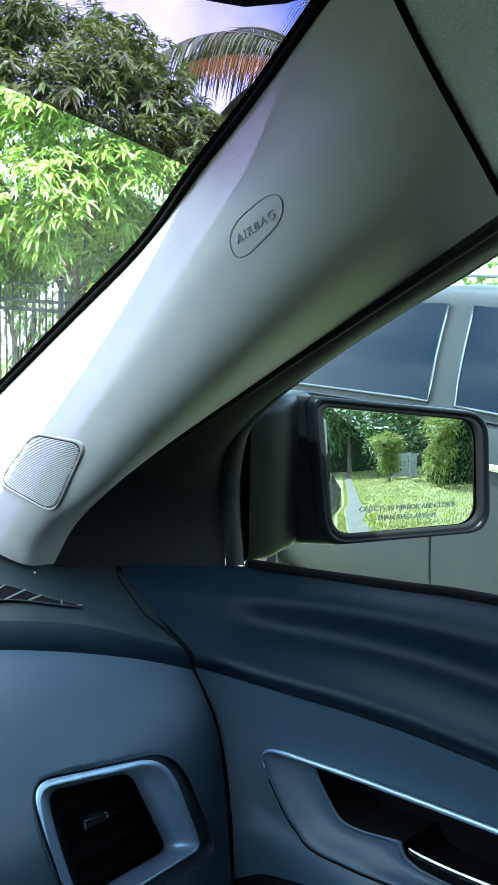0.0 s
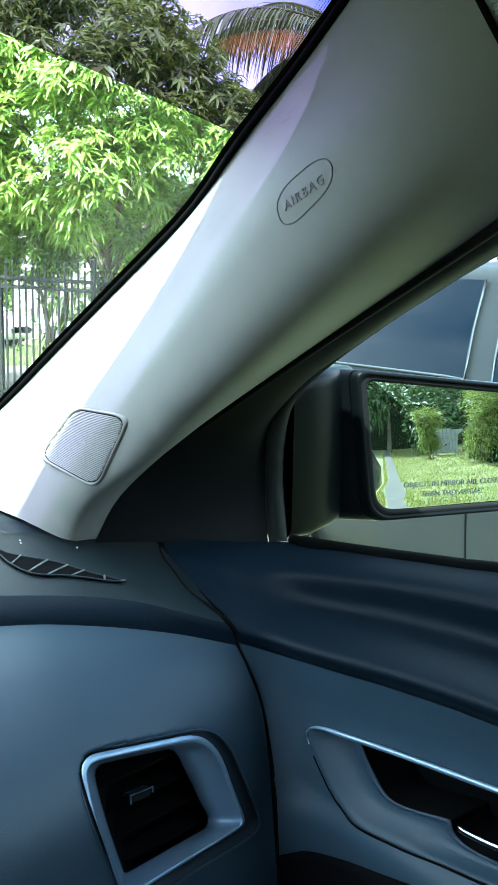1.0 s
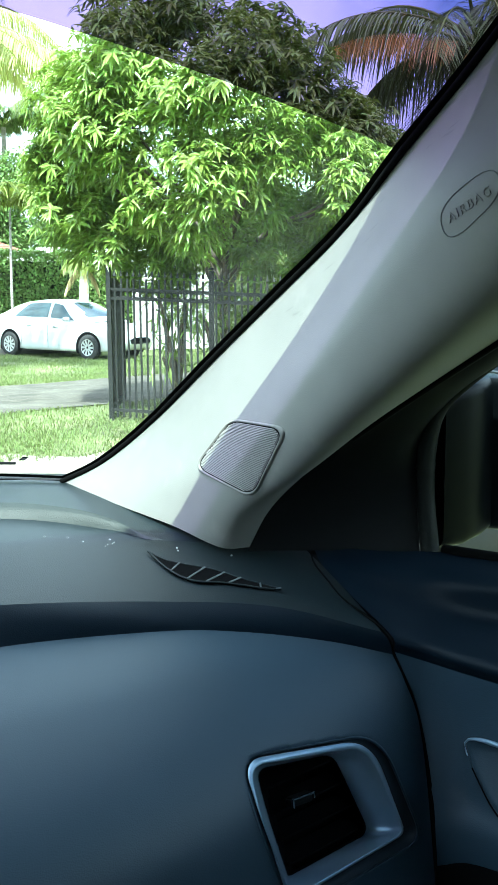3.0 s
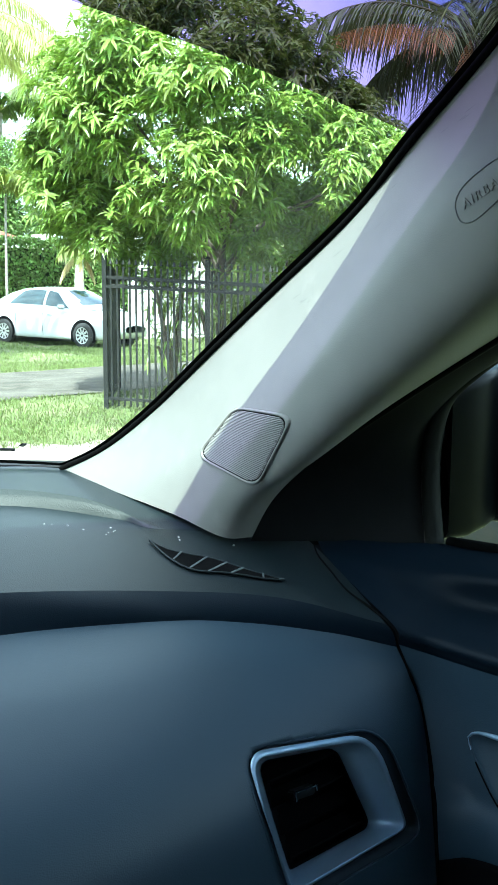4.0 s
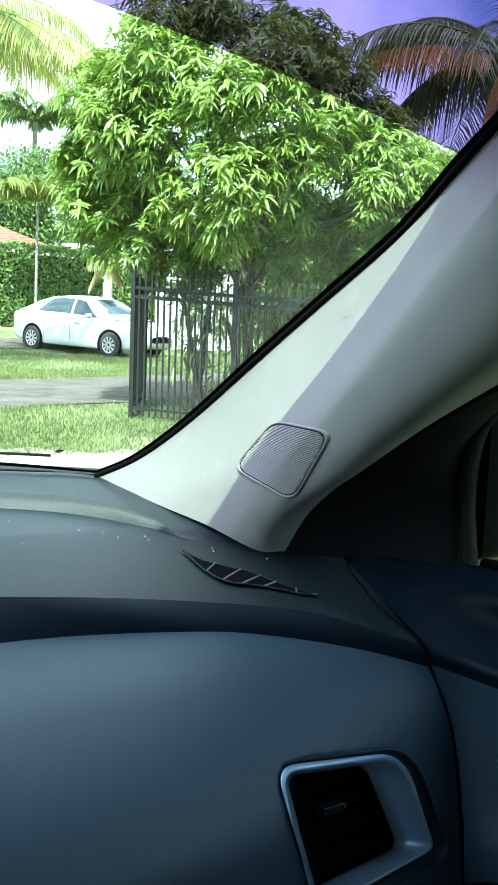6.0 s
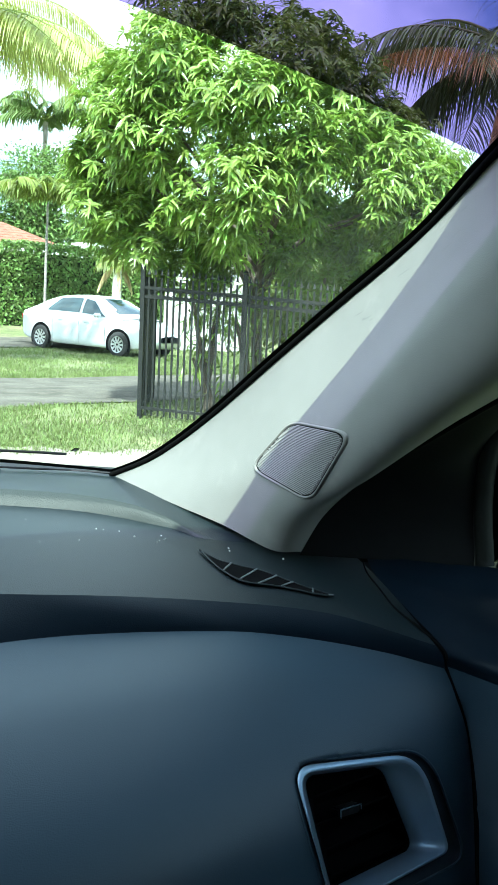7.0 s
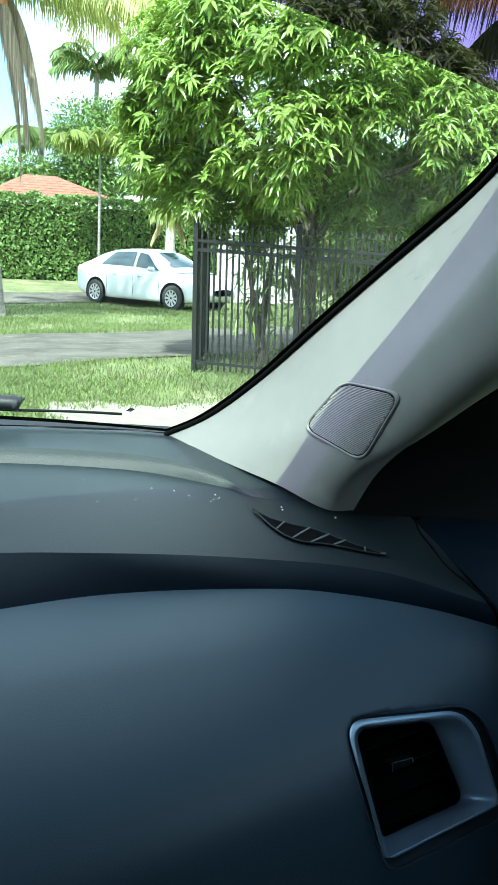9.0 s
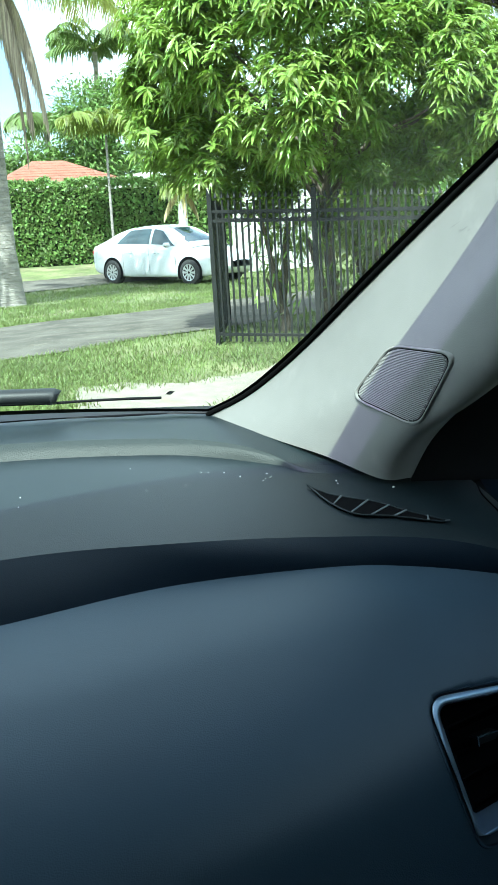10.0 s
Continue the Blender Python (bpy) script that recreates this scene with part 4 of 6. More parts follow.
# ---- turf ----
def blades(name, spots, height, width, material, label, seed):
    """Bent blades of grass, one mesh. spots: x, y, size."""
    rnd = np.random.default_rng(seed)
    P = np.array(spots)
    k = len(P)
    a = rnd.uniform(0, math.tau, k)
    h = height * P[:, 3] * rnd.uniform(0.5, 1.25, k)
    lean = rnd.uniform(0.2, 1.0, k) * h
    la = rnd.uniform(0, math.tau, k)
    dx, dy = np.cos(a) * width / 2, np.sin(a) * width / 2
    lx, ly = np.cos(la) * lean, np.sin(la) * lean
    V = np.empty((k, 5, 3))
    V[:, 0] = np.stack([P[:, 0] - dx, P[:, 1] - dy, P[:, 2] - 0.005], 1)
    V[:, 1] = np.stack([P[:, 0] + dx, P[:, 1] + dy, P[:, 2] - 0.005], 1)
    V[:, 2] = np.stack([P[:, 0] - dx * .8 + lx * .35, P[:, 1] - dy * .8 + ly * .35, P[:, 2] + h * .6], 1)
    V[:, 3] = np.stack([P[:, 0] + dx * .8 + lx * .35, P[:, 1] + dy * .8 + ly * .35, P[:, 2] + h * .6], 1)
    V[:, 4] = np.stack([P[:, 0] + lx, P[:, 1] + ly, P[:, 2] + h], 1)
    idx = np.arange(k) * 5
    quads = np.stack([idx, idx + 1, idx + 3, idx + 2], 1).tolist()
    tris = np.stack([idx + 2, idx + 3, idx + 4], 1).tolist()
    me = bpy.data.meshes.new(name)
    me.from_pydata(V.reshape(-1, 3).tolist(), [], quads + tris)
    me.materials.append(material)
    return tagged(new(name, me), label, "grass", kind="stuff")


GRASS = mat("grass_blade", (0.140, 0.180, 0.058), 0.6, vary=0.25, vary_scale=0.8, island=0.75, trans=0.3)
rnd = random.Random(4)
spots = []
while len(spots) < 95000:
    y = 6.8 + 19 * rnd.random() ** 1.6
    x = 0.05 * y + (0.62 * y) * rnd.random()
    near, far = drive_edges(x)
    if near - 0.03 < y < far or 23.4 + 0.1 * x < y < 25.6 + 0.1 * x:
        continue
    if rnd.random() < sandy(x, y) * 1.6 or rnd.random() < 0.75 * smooth_step(0.2 + 1.6 * noise.noise((x * 0.7, y * 0.7, 9.0))):
        continue
    patch = 0.75 + 0.5 * noise.noise((x * 0.8, y * 0.8, 0))
    spots.append((x, y, ground_z(x, y), patch * (1.0 if y < 12 else 1.25)))
blades("lawn", spots, 0.062, 0.010, GRASS, "patchy sunlit green lawn", 1)
spots = []
while len(spots) < 46000:
    y = -1.5 - 26 * rnd.random() ** 1.4
    x = 0.95 + (4.9 - 0.42 * y) * rnd.random() ** 1.5
    if 1.08 < x < 1.50:
        continue
    spots.append((x, y, ground_z(x, y), 1.0))
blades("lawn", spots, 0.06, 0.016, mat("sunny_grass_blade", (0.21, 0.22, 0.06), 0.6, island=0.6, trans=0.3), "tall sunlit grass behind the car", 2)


# ---- plants ----
def leaf_cloud(name, leaves, material, parent, label="", fold=0.25, shape=(0.0, 0.75, 1.0, 0.7, 0.0)):
    """Leaves as one mesh. Each: base, direction, up, length, width, droop."""
    B = np.array([l[0] for l in leaves])
    D = np.array([l[1] for l in leaves])
    U = np.array([l[2] for l in leaves])
    L = np.array([l[3] for l in leaves])[:, None]
    W = np.array([l[4] for l in leaves])[:, None]
    R = np.array([l[5] for l in leaves])[:, None]
    D /= np.linalg.norm(D, axis=1)[:, None] + 1e-9
    S = np.cross(D, U)
    S /= np.linalg.norm(S, axis=1)[:, None] + 1e-9
    N = np.cross(S, D)
    k, m = len(L), len(shape)
    V = np.empty((k, m, 3, 3))
    for j, w in enumerate(shape):
        t = j / (m - 1)
        mid = B + D * L * t - np.array([0, 0, 1.0]) * R * L * t * t
        V[:, j, 1] = mid
        V[:, j, 0] = mid - S * W * w / 2 + N * W * w * fold
        V[:, j, 2] = mid + S * W * w / 2 + N * W * w * fold
    idx = np.arange(k)[:, None] * (3 * m)
    quads = []
    for j in range(m - 1):
        for q in (0, 1):
            a = 3 * j + q
            quads.append(np.concatenate([idx + a, idx + a + 1, idx + a + 4, idx + a + 3], 1))
    F = np.concatenate(quads, 0).tolist()
    me = bpy.data.meshes.new(name)
    me.from_pydata(V.reshape(-1, 3).tolist(), [], F)
    me.materials.append(material)
    ob = new(name, me)
    ob.parent = parent
    return tagged(ob, label)


def rand_dir(r):
    z = r.uniform(-1, 1)
    a = r.uniform(0, math.tau)
    s = math.sqrt(1 - z * z)
    return Vector((s * math.cos(a), s * math.sin(a), z))


MANGO_LEAF = mat("mango_leaf", (0.200, 0.290, 0.055), 0.32, island=0.6, trans=0.33, spec=0.55)
BARK = mat("grey_brown_bark", (0.13, 0.105, 0.08), 0.9, vary=0.3, vary_scale=9, bump=0.9, bump_scale=30, stretch=(1, 1, 0.3))
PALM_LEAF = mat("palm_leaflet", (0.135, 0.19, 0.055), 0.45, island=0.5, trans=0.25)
# lighter copy of palm_leaflet: sunlight on the near fronds put into the colour
PALM_SUNLIT = mat("sunlit_palm_leaflet", (0.34, 0.37, 0.12), 0.45, island=0.5, trans=0.35)
DRY_LEAF = mat("dry_palm_leaflet", (0.78, 0.56, 0.26), 0.7, island=0.3, trans=0.35)
PALM_BARK = mat("grey_palm_trunk", (0.27, 0.25, 0.22), 0.9, vary=0.25, vary_scale=5, dirt=(0.12, 0.11, 0.09), dirt_amount=0.4, dirt_scale=8, bump=0.8, bump_scale=14, stretch=(0.4, 0.4, 3))
HEDGE_LEAF = mat("hedge_leaf", (0.125, 0.20, 0.045), 0.5, island=0.6, trans=0.2)
DARK_LEAF = mat("dark_leaf", (0.055, 0.095, 0.026), 0.5, island=0.6, trans=0.15)
BUSH_LEAF = mat("yellow_green_leaf", (0.17, 0.21, 0.04), 0.5, island=0.5, trans=0.3)


def limb(name, points, r0, r1, material, parent, label=""):
    P = crom(points, 14)
    return part(name, tube(P, [r0 + (r1 - r0) * i / 13 for i in range(14)], 8), material, parent, label, True)


def mango_tree(place):
    r = random.Random(11)
    z0 = ground_z(*place)
    tree = empty("mango_tree", (place[0], place[1], z0), "leafy green mango tree standing behind the metal fence", "tree")
    trunk = limb("trunk", ((0, 0, -0.05), (0.03, 0.02, 0.6), (-0.02, 0.0, 1.3), (0.02, 0.0, 1.9)), 0.075, 0.055, BARK, tree, "grey-brown trunk")
    side, deep = Vector((0.87, -0.49, 0)), Vector((0.49, 0.87, 0))
    lift = -z0

    def height(s):
        """The crown's top, shaped to its outline in the camera's view: high over its trunk, falling away along the
        fence.
        """
        return lift + float(np.interp(s, (-2.4, -2.1, -1.75, -1.2, 0.14, 0.69, 1.24, 2.06, 2.55), (2.9, 3.5, 4.4, 5.1, 4.75, 4.45, 4.05, 3.72, 3.2)))
    hubs = []
    while len(hubs) < 250:
        d = rand_dir(r)
        q = r.uniform(0.45, 0.8) if len(hubs) % 5 == 0 else r.uniform(0.8, 1.0)
        flare = 1 / math.sqrt(max(0.12, 1 - 0.9 * d.z * d.z)) if d.z < 0 else 1.0
        s, e = d.x * 2.12 * q * flare, d.y * 2.0 * q * flare
        top, low = height(s) - 0.3, lift + 1.85 + 0.25 * r.random()
        z = low + (top - low) * (0.5 + 0.5 * d.z * q)
        hubs.append((side * s + deep * e + Vector((0, 0, z)), r.uniform(0.28, 0.46)))
    # low foliage over the fence
    for _ in range(14):
        hubs.append((side * r.uniform(-2.1, 2.1) + deep * r.uniform(-0.4, 1.4) + Vector((0, 0, lift + r.uniform(1.75, 2.2))), r.uniform(0.30, 0.45)))
    for k in range(11):
        c, _ = hubs[k * 20]
        limb("bough", ((0, 0, 1.2 + 0.07 * k), c * 0.35 + Vector((0, 0, 1.2)), c * 0.8 + Vector((0, 0, 0.3)), c), 0.03, 0.008, BARK, trunk)
    leaves = []
    mid = Vector((0, 0, lift + 3.1))
    for c, rad in hubs:
        for _ in range(29):
            d = rand_dir(r)
            out = (c - mid).normalized()
            d = (d + out * 0.8).normalized()
            p = c + d * rad * r.uniform(0.55, 1.1)
            # a whorl at the end of a twig: leaves leave it sideways and droop
            axis = (d * 0.55 + Vector((0, 0, 0.75)) + rand_dir(r) * 0.25).normalized()
            a = axis.orthogonal().normalized()
            b = axis.cross(a)
            n = r.randint(8, 13)
            size = r.uniform(0.115, 0.18)
            for i in range(n):
                g = i * 2.4 + r.random() * 0.5
                f = r.uniform(-0.15, 0.75)
                q = (a * math.cos(g) + b * math.sin(g) + axis * f).normalized()
                leaves.append((p + axis * r.uniform(-0.05, 0.04), q, axis, size * r.uniform(0.7, 1.1), size * r.uniform(0.20, 0.27), r.uniform(0.25, 0.70)))
    leaf_cloud("crown", leaves, MANGO_LEAF, tree, "drooping whorls of long green leaves", 0.22, (0.15, 1.0, 0.8, 0.0))
    return tree


mango_tree((5.82, 10.05))


def frond(r, root, heading, rise, length, sag, width, leaves, count=46, spread=1.0, hang=0.0, blade=0.034):
    """Adds the leaflets of one palm frond; returns its midrib."""
    h = Vector((math.cos(heading), math.sin(heading), 0))
    rib = []
    for i in range(14):
        t = i / 13
        rib.append(root + h * length * t * (1 - 0.25 * t * sag) + Vector((0, 0, length * (rise * t - sag * t * t))))
    for i in range(count):
        t = 0.12 + 0.88 * i / (count - 1)
        k = min(int(t * 13), 12)
        p = rib[k].lerp(rib[k + 1], t * 13 - k)
        tan = (rib[k + 1] - rib[k]).normalized()
        s = tan.cross(Vector((0, 0, 1))).normalized()
        w = width * (0.55 + 0.9 * math.sin(math.pi * min(1, t * 0.9 + 0.08))) * 0.7
        for q in (1, -1):
            d = (s * q * spread + tan * 0.55 + Vector((0, 0, r.uniform(-0.35, 0.05) - hang))).normalized()
            leaves.append((p, d, Vector((0, 0, 1)), w * r.uniform(0.8, 1.1), blade, r.uniform(0.45, 1.1)))
    return rib


def palm(name, place, height, lean, fronds, length, label, seed, material, trunk_r=0.16, dry=(), leaflet=0.75, count=46, fan=None, dry_leaf=None, lift=0.15, bark=None, hanging=(), dead=0.55, blade=0.034):
    r = random.Random(seed)
    z0 = ground_z(*place)
    tree = empty(name, (place[0], place[1], z0), label, "palm tree")
    top = Vector((lean[0], lean[1], height))
    P = crom(((0, 0, -0.1), (lean[0] * 0.15, lean[1] * 0.15, height * 0.3), (lean[0] * 0.5, lean[1] * 0.5, height * 0.65), top), 30)
    rs = [trunk_r * (1.35 - 0.45 * min(1, i / 6)) * (1.0 - 0.25 * i / 29) * (1 + 0.03 * (i % 2)) for i in range(30)]
    part("trunk", tube(P, rs, 12), bark or PALM_BARK, tree, "ringed grey trunk", True)
    leaves, ribs = [], []
    for i in range(fronds):
        a = (fan[0] + (fan[1] - fan[0]) * r.random() if fan and i % 3 else i * 2.4) + r.uniform(-0.2, 0.2)
        e = r.uniform(0, 1)
        ribs.append(frond(r, top + Vector((0, 0, 0.1)), a, lift + 0.75 * e, length * r.uniform(0.85, 1.1), 0.45 + 0.35 * e, leaflet, leaves, count, blade=blade))
    for a, rise, sag, ln in hanging:
        ribs.append(frond(r, top, a, rise, ln, sag, leaflet, leaves, count, 0.5, 0.8, blade))
    leaf_cloud("crown", leaves, material, tree, "arching fronds of narrow leaflets", 0.1, (0.6, 1.0, 0.7, 0.1))
    bm = bmesh.new()
    for rib in ribs:
        b2 = tube(rib, [0.03 * (1 - 0.8 * i / 13) for i in range(14)], 5)
        me = bpy.data.meshes.new("rib")
        b2.to_mesh(me)
        b2.free()
        bm.from_mesh(me)
        bpy.data.meshes.remove(me)
    part("frond_ribs", bm, BUSH_LEAF, tree, "pale green midribs", True)
    if dry:
        leaves, ribs = [], []
        for a, rise, sag, ln in dry:
            frond(r, top, a, rise, ln, sag, leaflet * dead, leaves, count + 10, 0.35, 1.1, blade)
        leaf_cloud("dry_fronds", leaves, dry_leaf or DRY_LEAF, tree, "dry orange-brown hanging fronds", 0.1, (0.6, 1.0, 0.7, 0.1))
    return tree


palm("coconut_palm", (3.86, 19.6), 6.3, (-0.10, -0.5), 11, 4.2, "tall coconut palm with a grey trunk beside the drive", 5, PALM_SUNLIT, 0.21,
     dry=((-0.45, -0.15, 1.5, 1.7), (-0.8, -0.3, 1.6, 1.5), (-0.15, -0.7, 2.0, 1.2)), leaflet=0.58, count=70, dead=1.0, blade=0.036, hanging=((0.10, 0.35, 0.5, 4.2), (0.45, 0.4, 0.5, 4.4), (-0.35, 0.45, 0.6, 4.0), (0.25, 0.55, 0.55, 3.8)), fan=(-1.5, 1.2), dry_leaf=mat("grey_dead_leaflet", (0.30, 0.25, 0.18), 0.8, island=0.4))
palm("coconut_palm", (10.75, 10.9), 5.0, (-0.25, -0.2), 20, 3.4, "coconut palm with a dry orange frond beyond the mango tree", 8, PALM_LEAF, 0.17,
     dry=((2.55, 0.36, 0.34, 2.3), (3.6, -0.2, 0.9, 1.6)), dead=0.5, leaflet=0.58, count=64, fan=(3.5, 7.6), hanging=((2.2, 0.60, 0.50, 2.7), (1.9, 0.30, 0.50, 2.2)))
palm("distant_palm", (16.3, 53.5), 10.8, (0.2, 0.1), 17, 3.4, "distant palm rising over the hedge", 12, PALM_LEAF, 0.2, leaflet=0.85, count=34, blade=0.11, lift=0.4)
palm("distant_palm", (13.6, 55.0), 7.3, (0.1, 0.1), 13, 2.6, "distant palm rising over the hedge", 14, PALM_LEAF, 0.2, leaflet=0.9, count=30, blade=0.13)


def bushy(name, place, blobs, leaf, count, material, label, category, seed, stem=0.0, droop=0.3, wide=0.45):
    """A tree or shrub: trunk and branches, and a crown of small leaves over uneven clumps."""
    r = random.Random(seed)
    tree = empty(name, (place[0], place[1], ground_z(*place)), label, category)
    if stem:
        trunk = limb("trunk", ((0, 0, -0.1), (0.05, 0, stem * 0.4), (0, 0.05, stem)), stem * 0.05 + 0.05, 0.05, BARK, tree)
        for c, rad in blobs[:6]:
            limb("bough", ((0, 0, stem * 0.6), Vector(c) * 0.5 + Vector((0, 0, stem * 0.35)), Vector(c)), 0.05, 0.015, BARK, trunk)
    leaves = []
    total = sum(rad * rad for _, rad in blobs)
    for c, rad in blobs:
        c = Vector(c)
        for _ in range(int(count * rad * rad / total)):
            d = rand_dir(r)
            p = c + Vector((d.x, d.y, d.z * 0.9)) * rad * r.uniform(0.55, 1.05) * (1 + 0.25 * noise.noise(d * 2.5 + c))
            if p.z < 0.02:
                continue
            q = (d + rand_dir(r) * 0.9).normalized()
            s = leaf * r.uniform(0.6, 1.3)
            leaves.append((p, q, (d + Vector((0, 0, 0.8)) + rand_dir(r) * 0.5), s, s * wide, droop * r.uniform(0.3, 1.4)))
    leaf_cloud("crown", leaves, material, tree, "", 0.15, (0.2, 1.0, 0.1))
    return tree


def clumps(r, n, w, d, z0, z1, r0, r1):
    return [((r.uniform(-w, w), r.uniform(-d, d), r.uniform(z0, z1)), r.uniform(r0, r1)) for _ in range(n)]


rr = random.Random(20)
# unseen tree, set up the sun's path to cast the lawn's shade
bushy("shade_tree", (0.95, 16.6), clumps(rr, 15, 1.35, 1.3, 9.0, 11.0, 0.8, 1.15), 0.22, 8500, HEDGE_LEAF, "out-of-view leafy tree added to shade the lawn", "tree", 30, 8.2)
rr = random.Random(21)
bushy("garden_tree", (13.0, 52.5), clumps(rr, 14, 2.4, 1.0, 2.0, 5.0, 1.0, 1.5), 0.24, 13000, HEDGE_LEAF, "leafy green garden tree over the hedge", "tree", 31, 2.6)
bushy("garden_tree", (16.6, 51.5), clumps(rr, 14, 2.0, 1.0, 2.5, 8.2, 1.1, 1.7), 0.24, 15000, HEDGE_LEAF, "yellow-green garden tree over the hedge", "tree", 32, 2.2)
bushy("garden_tree", (9.0, 53.0), clumps(rr, 9, 2.2, 1.0, 2.0, 4.2, 1.0, 1.6), 0.26, 9000, HEDGE_LEAF, "dark green garden tree behind the hedge", "tree", 33, 2.2)
bushy("garden_tree", (17.0, 40.5), clumps(rr, 10, 2.0, 1.2, 2.2, 5.6, 1.0, 1.6), 0.22, 11000, HEDGE_LEAF, "leafy green garden tree over the hedge", "tree", 34, 2.8)
bushy("garden_tree", (18.5, 27.0), clumps(rr, 10, 2.4, 1.4, 2.0, 5.0, 1.0, 1.6), 0.22, 11000, HEDGE_LEAF, "leafy green garden tree behind the fence", "tree", 35, 2.4)
bushy("garden_tree", (18.0, 18.0), clumps(rr, 9, 2.0, 1.4, 1.6, 3.6, 0.9, 1.4), 0.18, 11000, HEDGE_LEAF, "leafy green garden tree behind the fence", "tree", 36, 2.0)


def hedge(a, b, height, depth, count, seed, label="tall clipped dark green hedge behind the lane", material=None):
    r = random.Random(seed)
    a, b = Vector(a), Vector(b)
    ob = empty("hedge", (0, 0, 0), label, "hedge")
    along = (b - a)
    side = Vector((along.y, -along.x)).normalized()
    core = bmesh.new()
    leaves = []
    for _ in range(count):
        t, u = r.random(), r.random()
        p = a + along * t
        z = ground_z(p.x, p.y)
        if u < 0.72:
            zz = r.uniform(0, height)
            q = Vector((p.x, p.y, z + zz)) + Vector((side.x, side.y, 0)) * (depth / 2 + 0.16 * noise.noise((t * 30, zz * 1.6, 3)) + r.uniform(-0.08, 0.05))
            d = Vector((side.x, side.y, 0.3))
        else:
            q = Vector((p.x, p.y, z + height + 0.14 * noise.noise((t * 26, 1, 7)) + r.uniform(-0.1, 0.12))) + Vector((side.x, side.y, 0)) * r.uniform(-depth, depth) / 2
            d = Vector((side.x * 0.3, side.y * 0.3, 1))
        s = r.uniform(0.07, 0.14)
        leaves.append((q, d + rand_dir(r) * 0.9, d + rand_dir(r) * 0.4, s, s * 0.6, r.uniform(0, 0.5)))
    # solid core, its near-black green standing for shade between the leaves
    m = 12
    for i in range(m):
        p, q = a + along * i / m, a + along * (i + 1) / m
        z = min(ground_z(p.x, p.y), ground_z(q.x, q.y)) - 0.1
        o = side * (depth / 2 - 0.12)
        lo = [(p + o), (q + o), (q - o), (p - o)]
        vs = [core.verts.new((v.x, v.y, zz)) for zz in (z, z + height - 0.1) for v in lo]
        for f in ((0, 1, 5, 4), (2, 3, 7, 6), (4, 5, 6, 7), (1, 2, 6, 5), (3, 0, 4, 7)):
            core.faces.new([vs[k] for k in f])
    part("hedge_core", core, mat("hedge_core_shade", (0.018, 0.028, 0.010), 1.0, vary=0.5, vary_scale=9), ob, "solid core coloured as the shade inside the hedge")
    leaf_cloud("hedge_leaves", leaves, material or HEDGE_LEAF, ob, "small dark green leaves", 0.15, (0.2, 1.0, 0.1))
    return ob


hedge((3.0, 30.6), (14.5, 28.6), 2.42, 1.0, 34000, 41)

# small pale-stemmed palm beside the parked car
palm("young_palm", (9.62, 24.5), 2.25, (0.02, 0.0), 7, 0.65, "small palm with a whitish stem beside the white car", 51, BUSH_LEAF, 0.17, leaflet=0.35, count=18,
     dry=((0.3, 0.1, 1.0, 0.7), (2.6, 0.1, 1.0, 0.7), (4.5, 0.1, 1.0, 0.7)), dry_leaf=mat("straw_leaflet", (0.5, 0.42, 0.2), 0.8, island=0.3), bark=mat("whitish_stem", (0.6, 0.58, 0.53), 0.85, vary=0.2, vary_scale=12, bump=0.4, bump_scale=20))


palm("areca_palm", (8.45, 27.2), 3.75, (0.05, 0.0), 14, 1.5, "slim yellow-green palm before the hedge", 53, BUSH_LEAF, 0.05, leaflet=0.5, count=26, lift=0.55, blade=0.06)
rr = random.Random(23)
for k, (x, y, n) in enumerate(((5.15, 10.05, 330), (5.6, 9.75, 520), (6.1, 9.35, 800), (6.7, 8.9, 900))):
    bushy("young_shrub", (x, y), clumps(rr, 9, 0.32, 0.25, 0.35, 1.75, 0.18, 0.34), 0.15, n, MANGO_LEAF, "slender narrow-leaved shrub close behind the iron fence", "shrub", 90 + k, 0.4, 0.5, 0.2)
rr = random.Random(22)
for k, (x, y) in enumerate(((8.2, 13.2), (8.9, 11.5), (9.7, 10.6))):
    bushy("shrub", (x, y), clumps(rr, 7, 0.55, 0.4, 0.4, 1.7, 0.4, 0.65), 0.16, 1900, (BUSH_LEAF, HEDGE_LEAF, MANGO_LEAF)[k], "leafy garden shrub behind the iron fence", "shrub", 80 + k, 0.5)


def far_woods():
    """Tree lines round the horizon, with uneven tops."""
    r = random.Random(61)
    leaves = []
    for _ in range(26000):
        a = r.uniform(0, math.tau)
        R = r.uniform(62, 75)
        top = 5.5 + 2.2 * noise.noise((math.cos(a) * 9, math.sin(a) * 9, 0)) + 1.5 * noise.noise((math.cos(a) * 31, math.sin(a) * 31, 4))
        z = 0.6 + top * r.random() ** 0.7
        s = r.uniform(0.5, 1.1)
        p = Vector((math.cos(a) * R, math.sin(a) * R, z))
        d = Vector((-math.cos(a), -math.sin(a), 0.6)) + rand_dir(r)
        leaves.append((p, d, Vector((-math.cos(a), -math.sin(a), 0.8)) + rand_dir(r) * 0.5, s, s * 0.7, 0.3))
    ob = leaf_cloud("far_woods", leaves, HEDGE_LEAF, None, "distant line of green trees", 0.1, (0.3, 1.0, 0.2))
    return tagged(ob, category="woods", kind="stuff")


far_woods()
